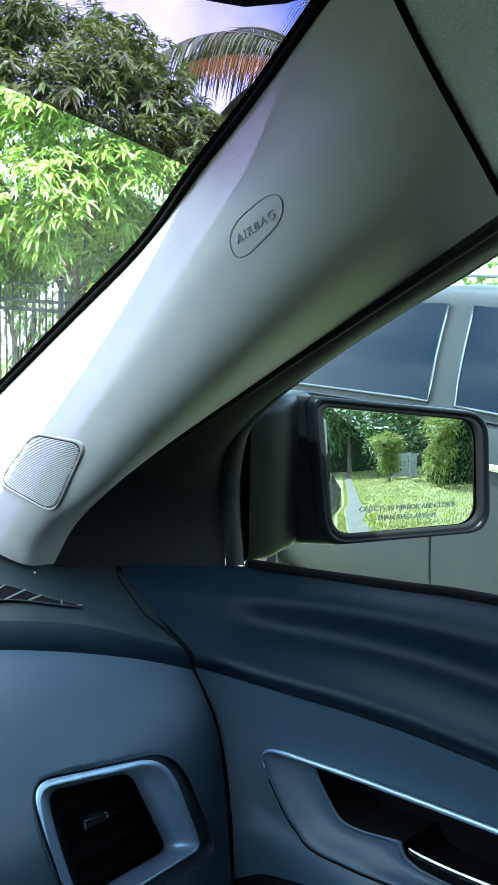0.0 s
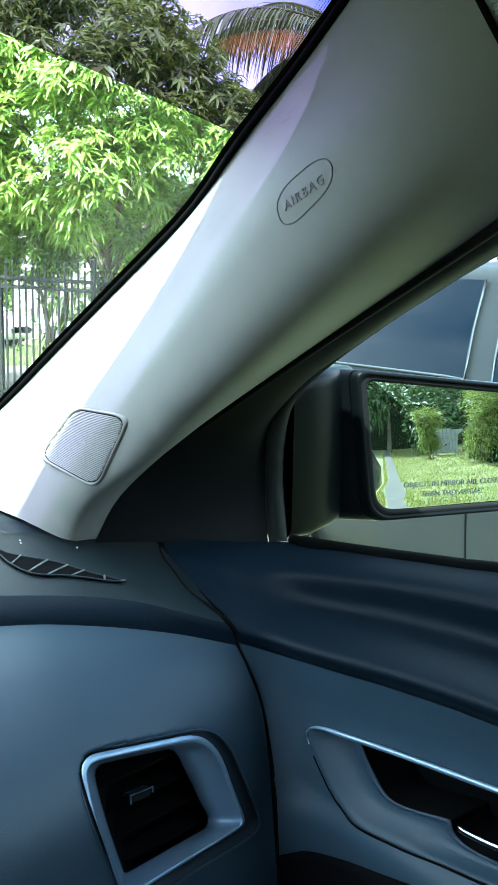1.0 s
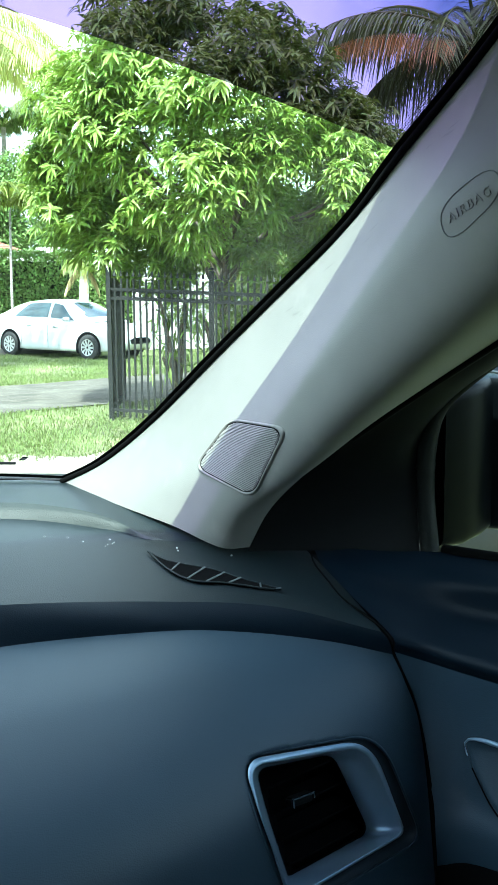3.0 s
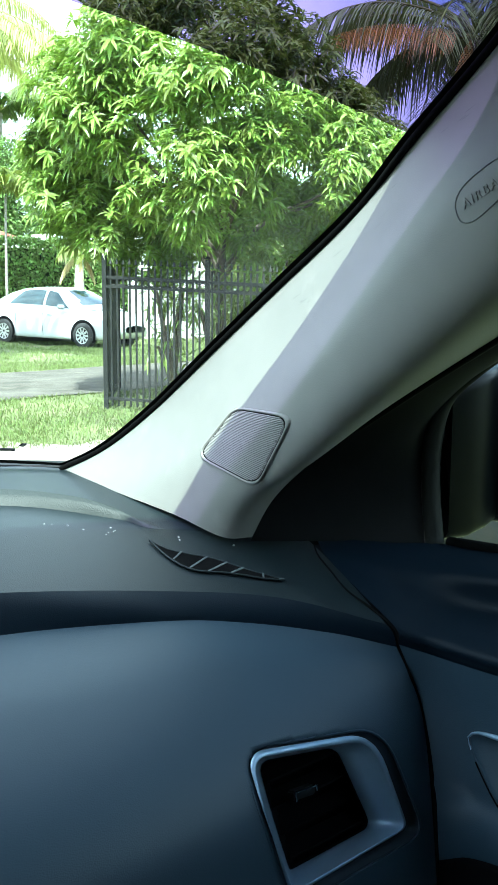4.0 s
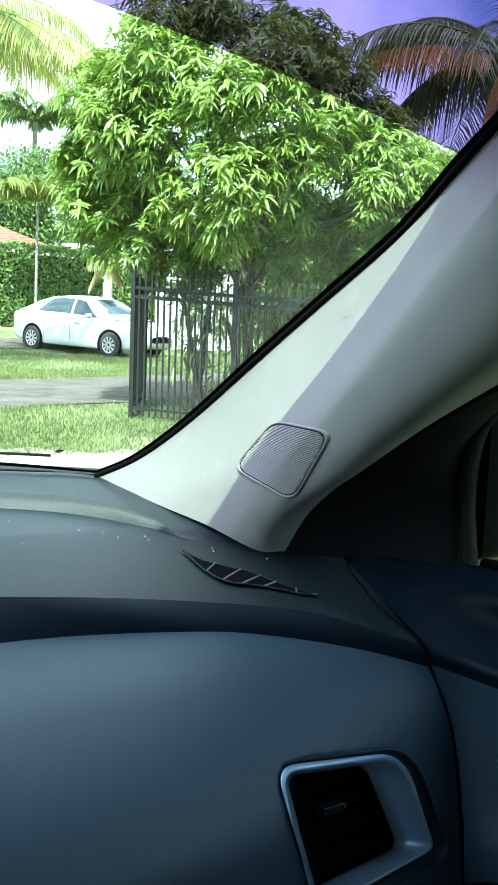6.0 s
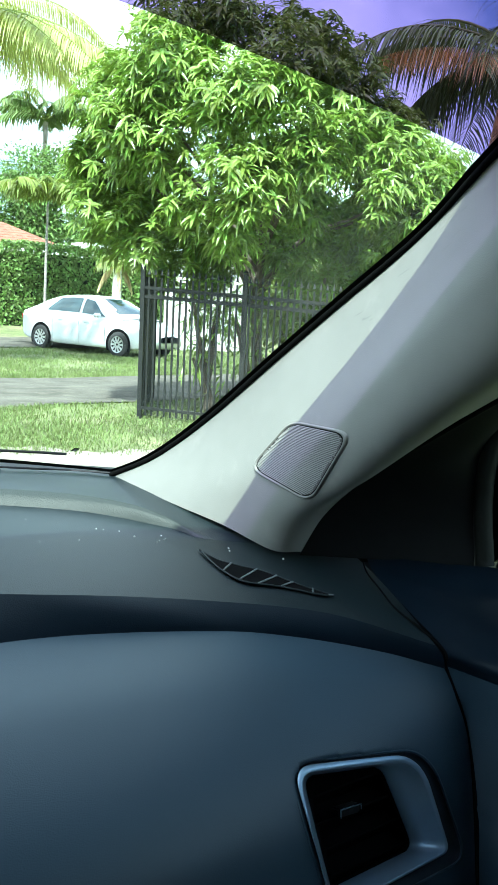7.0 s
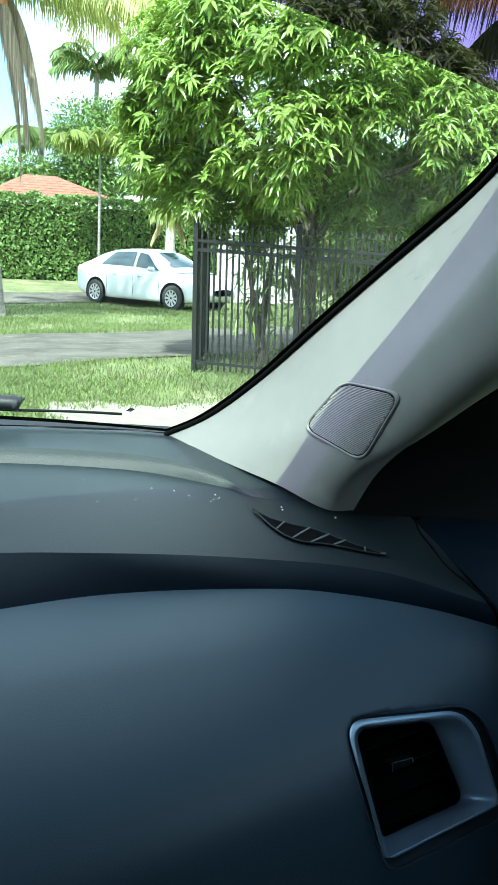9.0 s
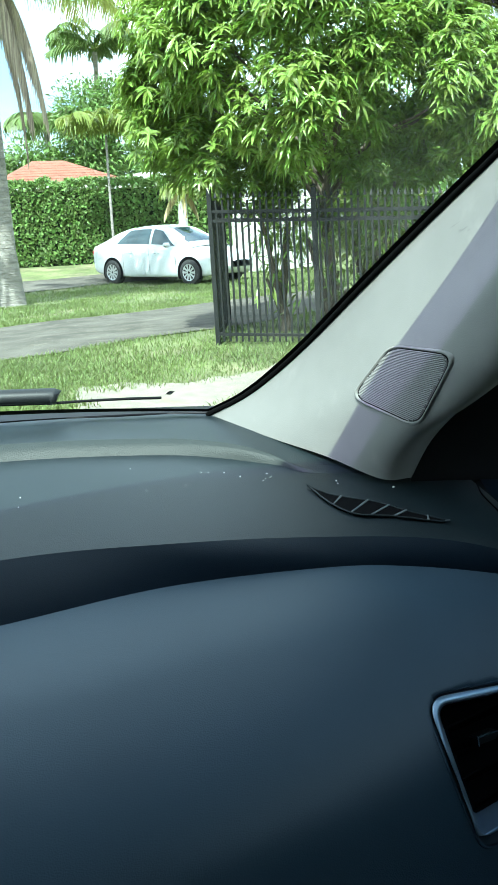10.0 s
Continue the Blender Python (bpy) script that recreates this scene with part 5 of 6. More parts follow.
# greenery behind the car, seen in the wing mirror
rr = random.Random(23)
bushy("cypress_bush", (3.3, -14.5), clumps(rr, 16, 0.26, 0.3, 0.35, 2.5, 0.45, 0.62), 0.09, 11000, BUSH_LEAF, "rounded green bush on the lawn behind the car", "bush", 71, 0.6)
bushy("cypress_bush", (4.9, -11.5), clumps(rr, 18, 0.34, 0.4, 0.35, 3.5, 0.5, 0.70), 0.09, 13000, BUSH_LEAF, "tall yellow-green bush on the lawn behind the car", "bush", 72, 0.6)
bushy("shade_tree", (1.5, -24.0), clumps(rr, 10, 2.6, 1.5, 2.6, 6.0, 1.2, 1.9), 0.3, 5000, DARK_LEAF, "dark shade tree behind the lawn", "tree", 73, 3.0)
bushy("shade_tree", (6.5, -20.0), clumps(rr, 12, 2.6, 1.5, 0.8, 6.0, 1.2, 1.9), 0.3, 5600, DARK_LEAF, "dark shade tree behind the lawn", "tree", 74, 3.0)
bushy("shade_tree", (9.0, -12.0), clumps(rr, 12, 1.6, 1.5, 0.6, 5.6, 1.1, 1.7), 0.28, 5600, DARK_LEAF, "dark shade tree behind the lawn", "tree", 75, 3.0)
for k, x in enumerate((-9, -4.5, 0.5, 5.0, 9.5, 14.0)):
    bushy("shade_tree", (x, -33 + 1.5 * (k % 3)), clumps(rr, 16, 2.6, 1.2, 0.8, 9.0, 1.3, 2.0), 0.4, 5200, DARK_LEAF, "tall dark tree in the row behind the lawn", "tree", 90 + k, 3.0)
bushy("shade_tree", (-4.0, -26.0), clumps(rr, 10, 2.6, 1.5, 2.0, 6.0, 1.2, 1.9), 0.3, 4600, DARK_LEAF, "dark shade tree behind the lawn", "tree", 76, 3.0)
bushy("shade_tree", (9.5, 4.2), clumps(rr, 9, 1.6, 1.5, 1.4, 3.2, 1.0, 1.4), 0.24, 4600, MANGO_LEAF, "leafy green tree behind the grey car", "tree", 77, 2.0)

hedge((8.8, -9.6), (5.3, -13.6), 4.6, 1.4, 9000, 43, "tall dark screen of shrubs beside the lawn", DARK_LEAF)
hedge((11.0, -28.0), (-9.0, -30.0), 4.6, 1.2, 12000, 44, "dark screen of trees at the far edge of the lawn", DARK_LEAF)
# short run of grey boards between the bushes
boards = empty("board_fence", (3.75, -16.2, ground_z(3.75, -16.2)), "weathered grey board fence between two bushes", "fence")
BOARD = mat("weathered_grey_board", (0.30, 0.31, 0.32), 0.85, vary=0.2, vary_scale=9, bump=0.5, bump_scale=60, stretch=(1, 1, 0.2))
for k in range(9):
    bm = bmesh.new()
    box(bm, (k * 0.15, -0.012, -0.05), (k * 0.15 + 0.135, 0.012, 1.45 + 0.03 * (k % 3)))
    part("board", bm, BOARD, boards)
bm = bmesh.new()
box(bm, (0, 0.012, 1.05), (1.34, 0.05, 1.14))
part("rail", bm, BOARD, boards)
# ripe coconuts under the crown of the near palm
for k, (dx, dy, dz) in enumerate(((0.22, -0.20, -0.30), (0.34, -0.05, -0.18), (0.10, -0.30, -0.16), (0.30, -0.24, -0.48), (0.40, 0.05, -0.42))):
    bm = bmesh.new()
    bmesh.ops.create_icosphere(bm, subdivisions=2, radius=0.10)
    for v in bm.verts:
        v.co.z *= 1.3
        v.co *= 1 + 0.10 * noise.noise(v.co * 12 + Vector((k, 0, 0)))
    nut = part("coconut", bm, mat("orange_coconut", (0.36, 0.14, 0.025), 0.5, vary=0.2, vary_scale=12) if not k else nut.data.materials[0], None, "", True)
    nut.location = (3.86 - 0.10 + dx, 19.6 - 0.5 + dy, ground_z(3.86, 19.6) + 6.3 + dz)
    tagged(nut, "ripe orange coconut hanging under the palm crown", "coconut", "coconuts")


# ---- metal fence ----
IRON = mat("black_painted_iron", (0.010, 0.011, 0.010), 0.5, spec=0.3, vary=0.2, vary_scale=8, dirt=(0.04, 0.034, 0.025), dirt_amount=0.15, dirt_scale=12)


def square_bar(w, z0, z1, tip=0.0):
    bm = bmesh.new()
    box(bm, (-w / 2, -w / 2, z0), (w / 2, w / 2, z1))
    if tip:
        top = bm.verts.new((0, 0, z1 + tip))
        side = [bm.verts.new((x * w * 0.75, y * w * 0.75, z1 + tip * 0.25)) for x, y in ((-1, -1), (1, -1), (1, 1), (-1, 1))]
        for i in range(4):
            bm.faces.new((side[i], side[(i + 1) % 4], top))
        bm.faces.new(side[::-1])
    return bm


def mesh_from(name, bm, material):
    me = bpy.data.meshes.new(name)
    bm.normal_update()
    bm.to_mesh(me)
    bm.free()
    me.materials.append(material)
    return me


PICKET = mesh_from("picket", square_bar(0.021, 0.04, 1.58, 0.10), IRON)
POST = mesh_from("post", square_bar(0.048, -0.1, 1.70, 0.04), IRON)
bm = tube([Vector((0.032 * math.cos(a), 0, 0.032 * math.sin(a))) for a in np.linspace(0, math.tau, 15)], 0.006, 5, False)
RING = mesh_from("ring", bm, IRON)


def fence_run(a, b, label, posts=()):
    a, b = Vector(a), Vector(b)
    length = (b - a).length
    heading = math.atan2((b - a).y, (b - a).x)
    za, zb = ground_z(a.x, a.y), ground_z(b.x, b.y)
    fence = empty("metal_fence", (a.x, a.y, za), label, "fence", "metal fence runs")
    fence.rotation_euler = (0, 0, heading)
    slope = (zb - za) / length

    def place(me, name, x, z=0.0):
        ob = new(name, me)
        ob.parent = fence
        ob.location = (x, 0, slope * x + z)
        return ob
    for z in (0.12, 1.36, 1.46):
        bm = bmesh.new()
        box(bm, (0, -0.016, z - 0.016), (length, 0.016, z + 0.016), Matrix(((1, 0, 0, 0), (0, 1, 0, 0), (slope, 0, 1, 0), (0, 0, 0, 1))))
        part("rail", bm, IRON, fence)
    for x in (0.0, length, *posts):
        place(POST, "post", x)
    n = int(length / 0.070)
    for i in range(1, n):
        place(PICKET, "picket", length * i / n)
        place(RING, "ring", length * (i + 0.5) / n, 1.41)
    return fence


fence_run((4.20, 9.80), (8.3, 6.7), "black iron picket fence with ring ornaments under a mango tree", (1.15, 3.3))
fence_run((4.24, 9.90), (5.10, 11.5), "black iron picket gate leaf standing open")

# ---- vehicles ----
WHITE_PAINT = mat("white_car_paint", (0.56, 0.58, 0.59), 0.25, coat=0.6, vary=0.02)
GREY_PAINT = mat("grey_metallic_paint", (0.020, 0.0225, 0.024), 0.34, metal=0.0, spec=0.16, coat=0.0, vary=0.05, vary_scale=3, dirt=(0.025, 0.024, 0.022), dirt_amount=0.25, dirt_scale=6)
DARK_GLASS = mat("dark_car_glass", (0.004, 0.007, 0.012), 0.03, spec=0.12, dirt=(0.03, 0.033, 0.036), dirt_amount=0.05, dirt_scale=60)
SEDAN_GLASS = mat("blue_green_car_glass", (0.030, 0.055, 0.065), 0.06, spec=0.6)
TYRE = mat("tyre_rubber", (0.022, 0.022, 0.022), 0.85, bump=0.3, bump_scale=80)
RIM = mat("alloy_rim", (0.55, 0.56, 0.57), 0.3, metal=0.8)
LAMP = mat("lamp_glass", (0.55, 0.56, 0.58), 0.08, spec=0.8)
REDLAMP = mat("red_lamp_glass", (0.35, 0.02, 0.02), 0.1)


SATIN = mat("satin_trim", (0.07, 0.08, 0.09), 0.45, metal=0.5)


def lerp_rows(rows, x):
    if x <= rows[0][0]:
        return rows[0][1:]
    for a, b in zip(rows, rows[1:]):
        if x <= b[0]:
            t = (x - a[0]) / (b[0] - a[0])
            return [p + (q - p) * t for p, q in zip(a[1:], b[1:])]
    return rows[-1][1:]


def vehicle(name, m, lower, cabin, wheels, paint, label, sides, screens, seams, handles, rails=None, radius=0.32, chrome=False, glass=None):
    """A parked car: x forward, y to its left, z up. lower: x, sill, deck, half width; cabin: x, belt, roof, half widths."""
    car = empty(name, (0, 0, 0), label, "car")
    car.matrix_world = m

    def flank(x):
        zl, zt, w = lerp_rows(lower, x)
        h = zt - zl
        return [Vector((x, -y, z)) for y, z in ((0, zl), (w * .84, zl), (w * .96, zl + .09), (w * .985, zl + h * .26), (w * .995, zl + h * .48), (w, zl + h * .66), (w * .985, zl + h * .83), (w * .94, zt - .02), (w * .82, zt + .012), (w * .4, zt + .035), (0, zt + .04))]

    def house(x):
        zb, zr, wb, wr = lerp_rows(cabin, x)
        h = zr - zb
        return [Vector((x, -y, z)) for y, z in ((wb, zb - 0.03), (wb + (wr - wb) * .30, zb + h * .35), (wb + (wr - wb) * .68, zb + h * .70), (wr, zb + h * .92), (wr * .86, zr + .005), (wr * .45, zr + .02), (0, zr + .025))]

    def shell(fn, stations, name, mt, lab=""):
        rows = [fn(x) for x in np.linspace(stations[0], stations[-1], 44)]
        rows = [r + [Vector((p.x, -p.y, p.z)) for p in r[-2::-1]] for r in rows]
        v, f = loft(rows, 49, 87)
        return sheet_part(name, v, f, mt, car, lab)
    shell(flank, [r[0] for r in lower], "body", paint)
    shell(house, [r[0] for r in cabin], "roof", paint)

    def on_house(x, f):
        r = crom(house(x), 61)
        k = min(int(f * 30), 59)
        return r[k].lerp(r[k + 1], f * 30 - k)

    def on_flank(x, f):
        r = flank(x)
        s = 1 + f * 6
        k = min(int(s), 9)
        return r[k].lerp(r[k + 1], s - k)
    for q in (1, -1):
        flip = lambda p: Vector((p.x, p.y * q, p.z))
        for x0, x1, t0, t1, f0, f1 in sides:
            # a window: bottom from x0 to x1, top from t0 to t1
            n, k = 10, 6
            v = []
            for j in range(k):
                f = f0 + (f1 - f0) * j / (k - 1)
                for i in range(n):
                    g = i / (n - 1)
                    x = (x0 + (x1 - x0) * g) * (1 - j / (k - 1)) + (t0 + (t1 - t0) * g) * j / (k - 1)
                    v.append(flip(on_house(x, f) + Vector((0, -0.010, 0.003))))
            fs = [(j * n + i, j * n + i + 1, (j + 1) * n + i + 1, (j + 1) * n + i) for j in range(k - 1) for i in range(n - 1)]
            w = sheet_part("side_window", v, fs, glass or DARK_GLASS, car, "dark side window")
            if chrome:
                edge = [v[i] for i in range(n)] + [v[j * n + n - 1] for j in range(1, k)]
                if x0 > 0:
                    edge = [v[j * n] for j in range(k - 1, 0, -1)] + [v[i] for i in range(n)]
                sheet = tube([p + Vector((0, -0.002 * q, 0)) for p in edge], 0.006, 5)
                part("window_trim", sheet, SATIN, w, "thin bright trim", True)
        for x in seams:
            part("door_seam", tube([flip(on_flank(x, f) + Vector((0, -0.001, 0))) for f in np.linspace(0.03, 0.97, 14)], 0.005, 5), GROOVE, car, "dark door gap", True)
        for x in handles:
            p = flip(on_flank(x, 0.80)) + Vector((0, -0.022 * q, 0))
            bm = bmesh.new()
            box(bm, (p.x - 0.10, p.y - 0.012, p.z - 0.013), (p.x + 0.10, p.y + 0.012, p.z + 0.013))
            bmesh.ops.bevel(bm, geom=bm.edges[:], offset=0.008, segments=2, affect="EDGES")
            part("door_handle", bm, CHROME if chrome else paint, car, "pull handle", True)
        if rails:
            pts = [flip(house(x)[4] + Vector((0, 0.04, z))) for x, z in zip(np.linspace(rails[0], rails[1], 12), [0.0] + [0.055] * 10 + [0.0])]
            part("roof_rail", tube(pts, 0.018, 8), mat("silver_rail", (0.72, 0.73, 0.74), 0.35, metal=0.6), car, "silver roof rail", True)
        for x in wheels:
            y = -(lerp_rows(lower, x)[2]) * q
            hub = Vector((x, y + 0.082 * q, radius))
            bm = bmesh.new()
            prof = ((0.20, 0.10), (0.205, 0.11), (radius * .93, 0.105), (radius, 0.07), (radius, -0.07), (radius * .93, -0.105), (0.2, -0.11))
            rings = [[bm.verts.new((hub.x + r * math.cos(a), hub.y + d, hub.z + r * math.sin(a))) for a in np.linspace(0, math.tau, 29)[:-1]] for r, d in prof]
            for A, B in zip(rings, rings[1:]):
                for i in range(28):
                    bm.faces.new((A[i], A[(i + 1) % 28], B[(i + 1) % 28], B[i]))
            wheel = part("wheel", bm, TYRE, car, "black tyre", True)
            bm = bmesh.new()
            d = -0.106 * q
            for i in range(10):
                a = i * math.tau / 10
                c, s = math.cos(a), math.sin(a)
                pts = [(0.03, -0.02), (0.03, 0.02), (0.2, 0.028), (0.2, -0.028)]
                bm.faces.new([bm.verts.new((hub.x + r * c - t * s, hub.y + d, hub.z + r * s + t * c)) for r, t in pts])
            A = [[bm.verts.new((hub.x + r * math.cos(a), hub.y + d * k, hub.z + r * math.sin(a))) for a in np.linspace(0, math.tau, 25)[:-1]] for r, k in ((0.205, 1.05), (0.185, 1.0))]
            for i in range(24):
                bm.faces.new((A[0][i], A[0][(i + 1) % 24], A[1][(i + 1) % 24], A[1][i]))
            part("rim", bm, RIM, wheel, "silver spoked rim")
            # near-black disc behind the spokes paints the shade inside the wheel
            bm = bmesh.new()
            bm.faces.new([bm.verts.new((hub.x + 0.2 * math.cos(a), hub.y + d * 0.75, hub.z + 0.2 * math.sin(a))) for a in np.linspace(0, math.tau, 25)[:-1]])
            part("brake_shadow", bm, DEEP, wheel, "disc painted dark as the shade behind the spokes")
            # near-black disc laid on the flank paints the shaded wheel opening
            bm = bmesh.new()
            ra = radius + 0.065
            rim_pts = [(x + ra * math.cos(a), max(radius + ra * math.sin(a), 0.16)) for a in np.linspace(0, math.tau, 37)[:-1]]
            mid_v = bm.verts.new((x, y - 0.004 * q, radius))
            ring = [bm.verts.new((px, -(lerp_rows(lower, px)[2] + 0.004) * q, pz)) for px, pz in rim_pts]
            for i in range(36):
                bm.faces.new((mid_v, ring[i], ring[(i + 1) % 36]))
            part("arch_shade_disc", bm, DEEP, car, "disc painted dark as the shaded wheel opening")
    for (x0, f0), (x1, f1), lab in screens:
        n, k = 12, 6
        v = []
        for j in range(k):
            x = x0 + (x1 - x0) * j / (k - 1)
            r = house(x)
            a = r[3].lerp(r[4], 0.6)
            for i in range(n):
                g = i / (n - 1) * 2 - 1
                v.append(Vector((x, a.y * -g * 0.97, a.z + (r[6].z - a.z) * (1 - g * g) + 0.006)))
        fs = [(j * n + i, j * n + i + 1, (j + 1) * n + i + 1, (j + 1) * n + i) for j in range(k - 1) for i in range(n - 1)]
        sheet_part(lab, v, fs, glass or DARK_GLASS, car, "dark sloping glass")
    return car, on_flank


def stand(x, y, forward, pitch=0.0, dz=0.0):
    return pose(x, y, ground_z(x, y) + dz, 0, 0, math.degrees(math.atan2(forward[1], forward[0]))) @ pose(0, 0, 0, 0, pitch, 0)


SEDAN_LOWER = ((-2.30, .45, .78, .55), (-2.22, .34, .96, .72), (-1.95, .26, 1.01, .82), (-1.4, .21, 1.01, .865), (-.8, .19, .985, .88), (0, .19, .955, .88), (.8, .19, .935, .875), (1.3, .20, .90, .865), (1.8, .22, .82, .82), (2.12, .26, .72, .70), (2.27, .34, .60, .52), (2.31, .42, .54, .40))
SEDAN_CABIN = ((-2.12, 1.0, 1.02, .62, .58), (-1.75, 1.01, 1.14, .72, .60), (-1.35, 1.01, 1.30, .79, .60), (-.9, 1.0, 1.41, .815, .59), (-.4, .985, 1.455, .82, .585), (0, .975, 1.45, .82, .585), (.35, .965, 1.385, .815, .60), (.85, .945, 1.17, .80, .64), (1.36, .90, .925, .74, .68))
sedan, flank = vehicle("parked_sedan", stand(8.80, 23.38, (0.44, -0.90), 1.3, 0.0), SEDAN_LOWER, SEDAN_CABIN, (1.36, -1.34), WHITE_PAINT,
    "white sedan parked on the grass before a hedge", ((.06, .86, .04, .34, .12, .90), (-1.22, -.03, -.80, -.05, .12, .88)),
    (((1.12, 0), (.38, 0), "windscreen"), ((-1.75, 0), (-1.02, 0), "rear_screen")), (.92, 0.02, -.92), (.30, -.62), glass=SEDAN_GLASS)
for q in (1, -1):
    bm = bmesh.new()
    v = [Vector((x, y * q, z)) for x, y, z in ((1.80, -.80, .74), (2.08, -.70, .71), (2.20, -.57, .64), (2.10, -.69, .60), (1.92, -.78, .63))]
    v += [p + Vector((0.012, -0.022 * q, 0.006)) for p in v]
    v = [bm.verts.new(p) for p in v]
    bm.faces.new(v[5:])
    for i in range(5):
        bm.faces.new((v[i], v[(i + 1) % 5], v[5 + (i + 1) % 5], v[5 + i]))
    part("headlamp", bm, LAMP, sedan, "clear headlamp")
    bm = bmesh.new()
    box(bm, (0.66, -0.96 * q - 0.09, 0.93), (0.80, -0.96 * q + 0.09, 1.05))
    bmesh.ops.bevel(bm, geom=bm.edges[:], offset=0.03, segments=2, affect="EDGES")
    part("door_mirror", bm, WHITE_PAINT, sedan, "white door mirror", True)
    bm = bmesh.new()
    box(bm, (-2.215, -0.68 * q - 0.05, 0.76), (-2.09, -0.68 * q + 0.05, 0.87))
    part("tail_lamp", bm, REDLAMP, sedan, "red tail lamp")

SUV_LOWER = ((-2.15, .50, 1.0, .72), (-2.05, .38, 1.16, .84), (-1.6, .30, 1.215, .91), (-1.0, .26, 1.215, .925), (-.3, .25, 1.20, .93), (.3, .25, 1.175, .93), (1.0, .25, 1.14, .925), (1.5, .27, 1.08, .91), (2.0, .30, 1.0, .86), (2.35, .36, .85, .72), (2.45, .45, .70, .55))
SUV_CABIN = ((-2.12, 1.17, 1.19, .78, .76), (-1.95, 1.19, 1.52, .85, .74), (-1.6, 1.20, 1.62, .88, .75), (-.8, 1.20, 1.66, .90, .755), (0, 1.19, 1.67, .90, .76), (.6, 1.16, 1.63, .895, .76), (1.15, 1.13, 1.38, .87, .76), (1.62, 1.08, 1.10, .80, .74))
suv, flank = vehicle("parked_suv", stand(4.07, 2.42, (-0.14, -0.99), 0.0, 0.0), SUV_LOWER, SUV_CABIN, (1.45, -1.38), GREY_PAINT,
    "dark grey metallic sport utility car parked alongside", ((.24, 1.10, .21, .62, .06, .86), (-1.04, .09, -1.0, .07, .06, .86), (-1.72, -1.12, -1.55, -1.08, .10, .82)),
    (((1.5, 0), (.66, 0), "windscreen"), ((-2.05, 0), (-1.72, 0), "rear_screen")), (1.12, 0.16, -.96), (.50, -.78), (-1.6, 0.55), 0.36, True)
vehicle("parked_sedan", stand(-0.6, -38.0, (0.9, 0.4)), SEDAN_LOWER, SEDAN_CABIN, (1.36, -1.34), WHITE_PAINT,
    "white sedan parked far behind on the lawn's edge", ((.06, .86, .04, .34, .12, .90), (-1.22, -.03, -.80, -.05, .12, .88)),
    (((1.12, 0), (.38, 0), "windscreen"), ((-1.75, 0), (-1.02, 0), "rear_screen")), (.92, 0.02), (.30,))

# ---- houses ----
STUCCO = mat("white_stucco", (0.60, 0.59, 0.56), 0.9, vary=0.05, vary_scale=2, dirt=(0.5, 0.48, 0.44), dirt_amount=0.15, dirt_scale=3, bump=0.3, bump_scale=60)
TERRACOTTA = mat("terracotta_tiles", (0.25, 0.098, 0.062), 0.85, vary=0.2, vary_scale=1.5, bump=0.8, bump_scale=6, stretch=(3, 1, 1))
FASCIA = mat("white_fascia", (0.78, 0.78, 0.76), 0.7)


def hip_house(lo, hi, wall_z, roof_z, label, windows):
    z0 = ground_z((lo[0] + hi[0]) / 2, lo[1])
    house = empty("house", ((lo[0] + hi[0]) / 2, (lo[1] + hi[1]) / 2, z0), label, "house")
    w, d = (hi[0] - lo[0]) / 2, (hi[1] - lo[1]) / 2
    bm = bmesh.new()
    box(bm, (-w, -d, -0.3), (w, d, wall_z))
    part("wall", bm, STUCCO, house, "white stucco wall")
    o = 0.5
    bm = bmesh.new()
    e = [bm.verts.new((x * (w + o), y * (d + o), wall_z - 0.02)) for x, y in ((-1, -1), (1, -1), (1, 1), (-1, 1))]
    r = [bm.verts.new((x * (w - d * 0.8), 0, roof_z)) for x in (-1, 1)]
    for f in ((e[0], e[1], r[1], r[0]), (e[1], e[2], r[1]), (e[2], e[3], r[0], r[1]), (e[3], e[0], r[0])):
        bm.faces.new(f)
    bm.faces.new(e[::-1])
    roof = part("roof", bm, TERRACOTTA, house, "terracotta tiled hip roof")
    bm = bmesh.new()
    for k in range(8):
        t = (k + 1) / 9
        y = -(d + o) * (1 - t)
        x = (w + o) * (1 - t) + (w - d * 0.8) * t
        z = wall_z - 0.02 + (roof_z - wall_z) * t
        box(bm, (-x, y - 0.03, z - 0.01), (x, y + 0.03, z + 0.015))
    tagged(part("tile_courses", bm, TERRACOTTA, roof), kind="stuff")
    bm = bmesh.new()
    box(bm, (-w - o, -d - o - 0.02, wall_z - 0.2), (w + o, -d - o, wall_z))
    part("fascia", bm, FASCIA, house, "white fascia board")
    for x in windows:
        bm = bmesh.new()
        box(bm, (x - 0.7, -d - 0.05, 0.9), (x + 0.7, -d - 0.005, 2.1))
        win = part("window", bm, FASCIA, house, "white framed window")
        bm = bmesh.new()
        box(bm, (x - 0.62, -d - 0.06, 0.98), (x - 0.04, -d - 0.052, 2.02))
        box(bm, (x + 0.04, -d - 0.06, 0.98), (x + 0.62, -d - 0.052, 2.02))
        part("pane", bm, DARK_GLASS, win, "dark panes")
    return house


hip_house((8.2, 41.0), (13.2, 45.5), 3.05, 4.2, "white house with a terracotta roof behind the hedge", (-1.2, 1.2))
# low flat carport beside it
port = empty("carport", (15.2, 38.5, ground_z(15, 38)), "white flat-roofed carport beside the house", "carport")
bm = bmesh.new()
box(bm, (-2.4, -1.6, 2.75), (2.6, 2.0, 3.15))
part("roof", bm, FASCIA, port, "white flat roof")
for x in (-2.2, 2.4):
    bm = bmesh.new()
    box(bm, (x - 0.08, -1.5, -0.2), (x + 0.08, -1.34, 2.75))
    part("post", bm, FASCIA, port)
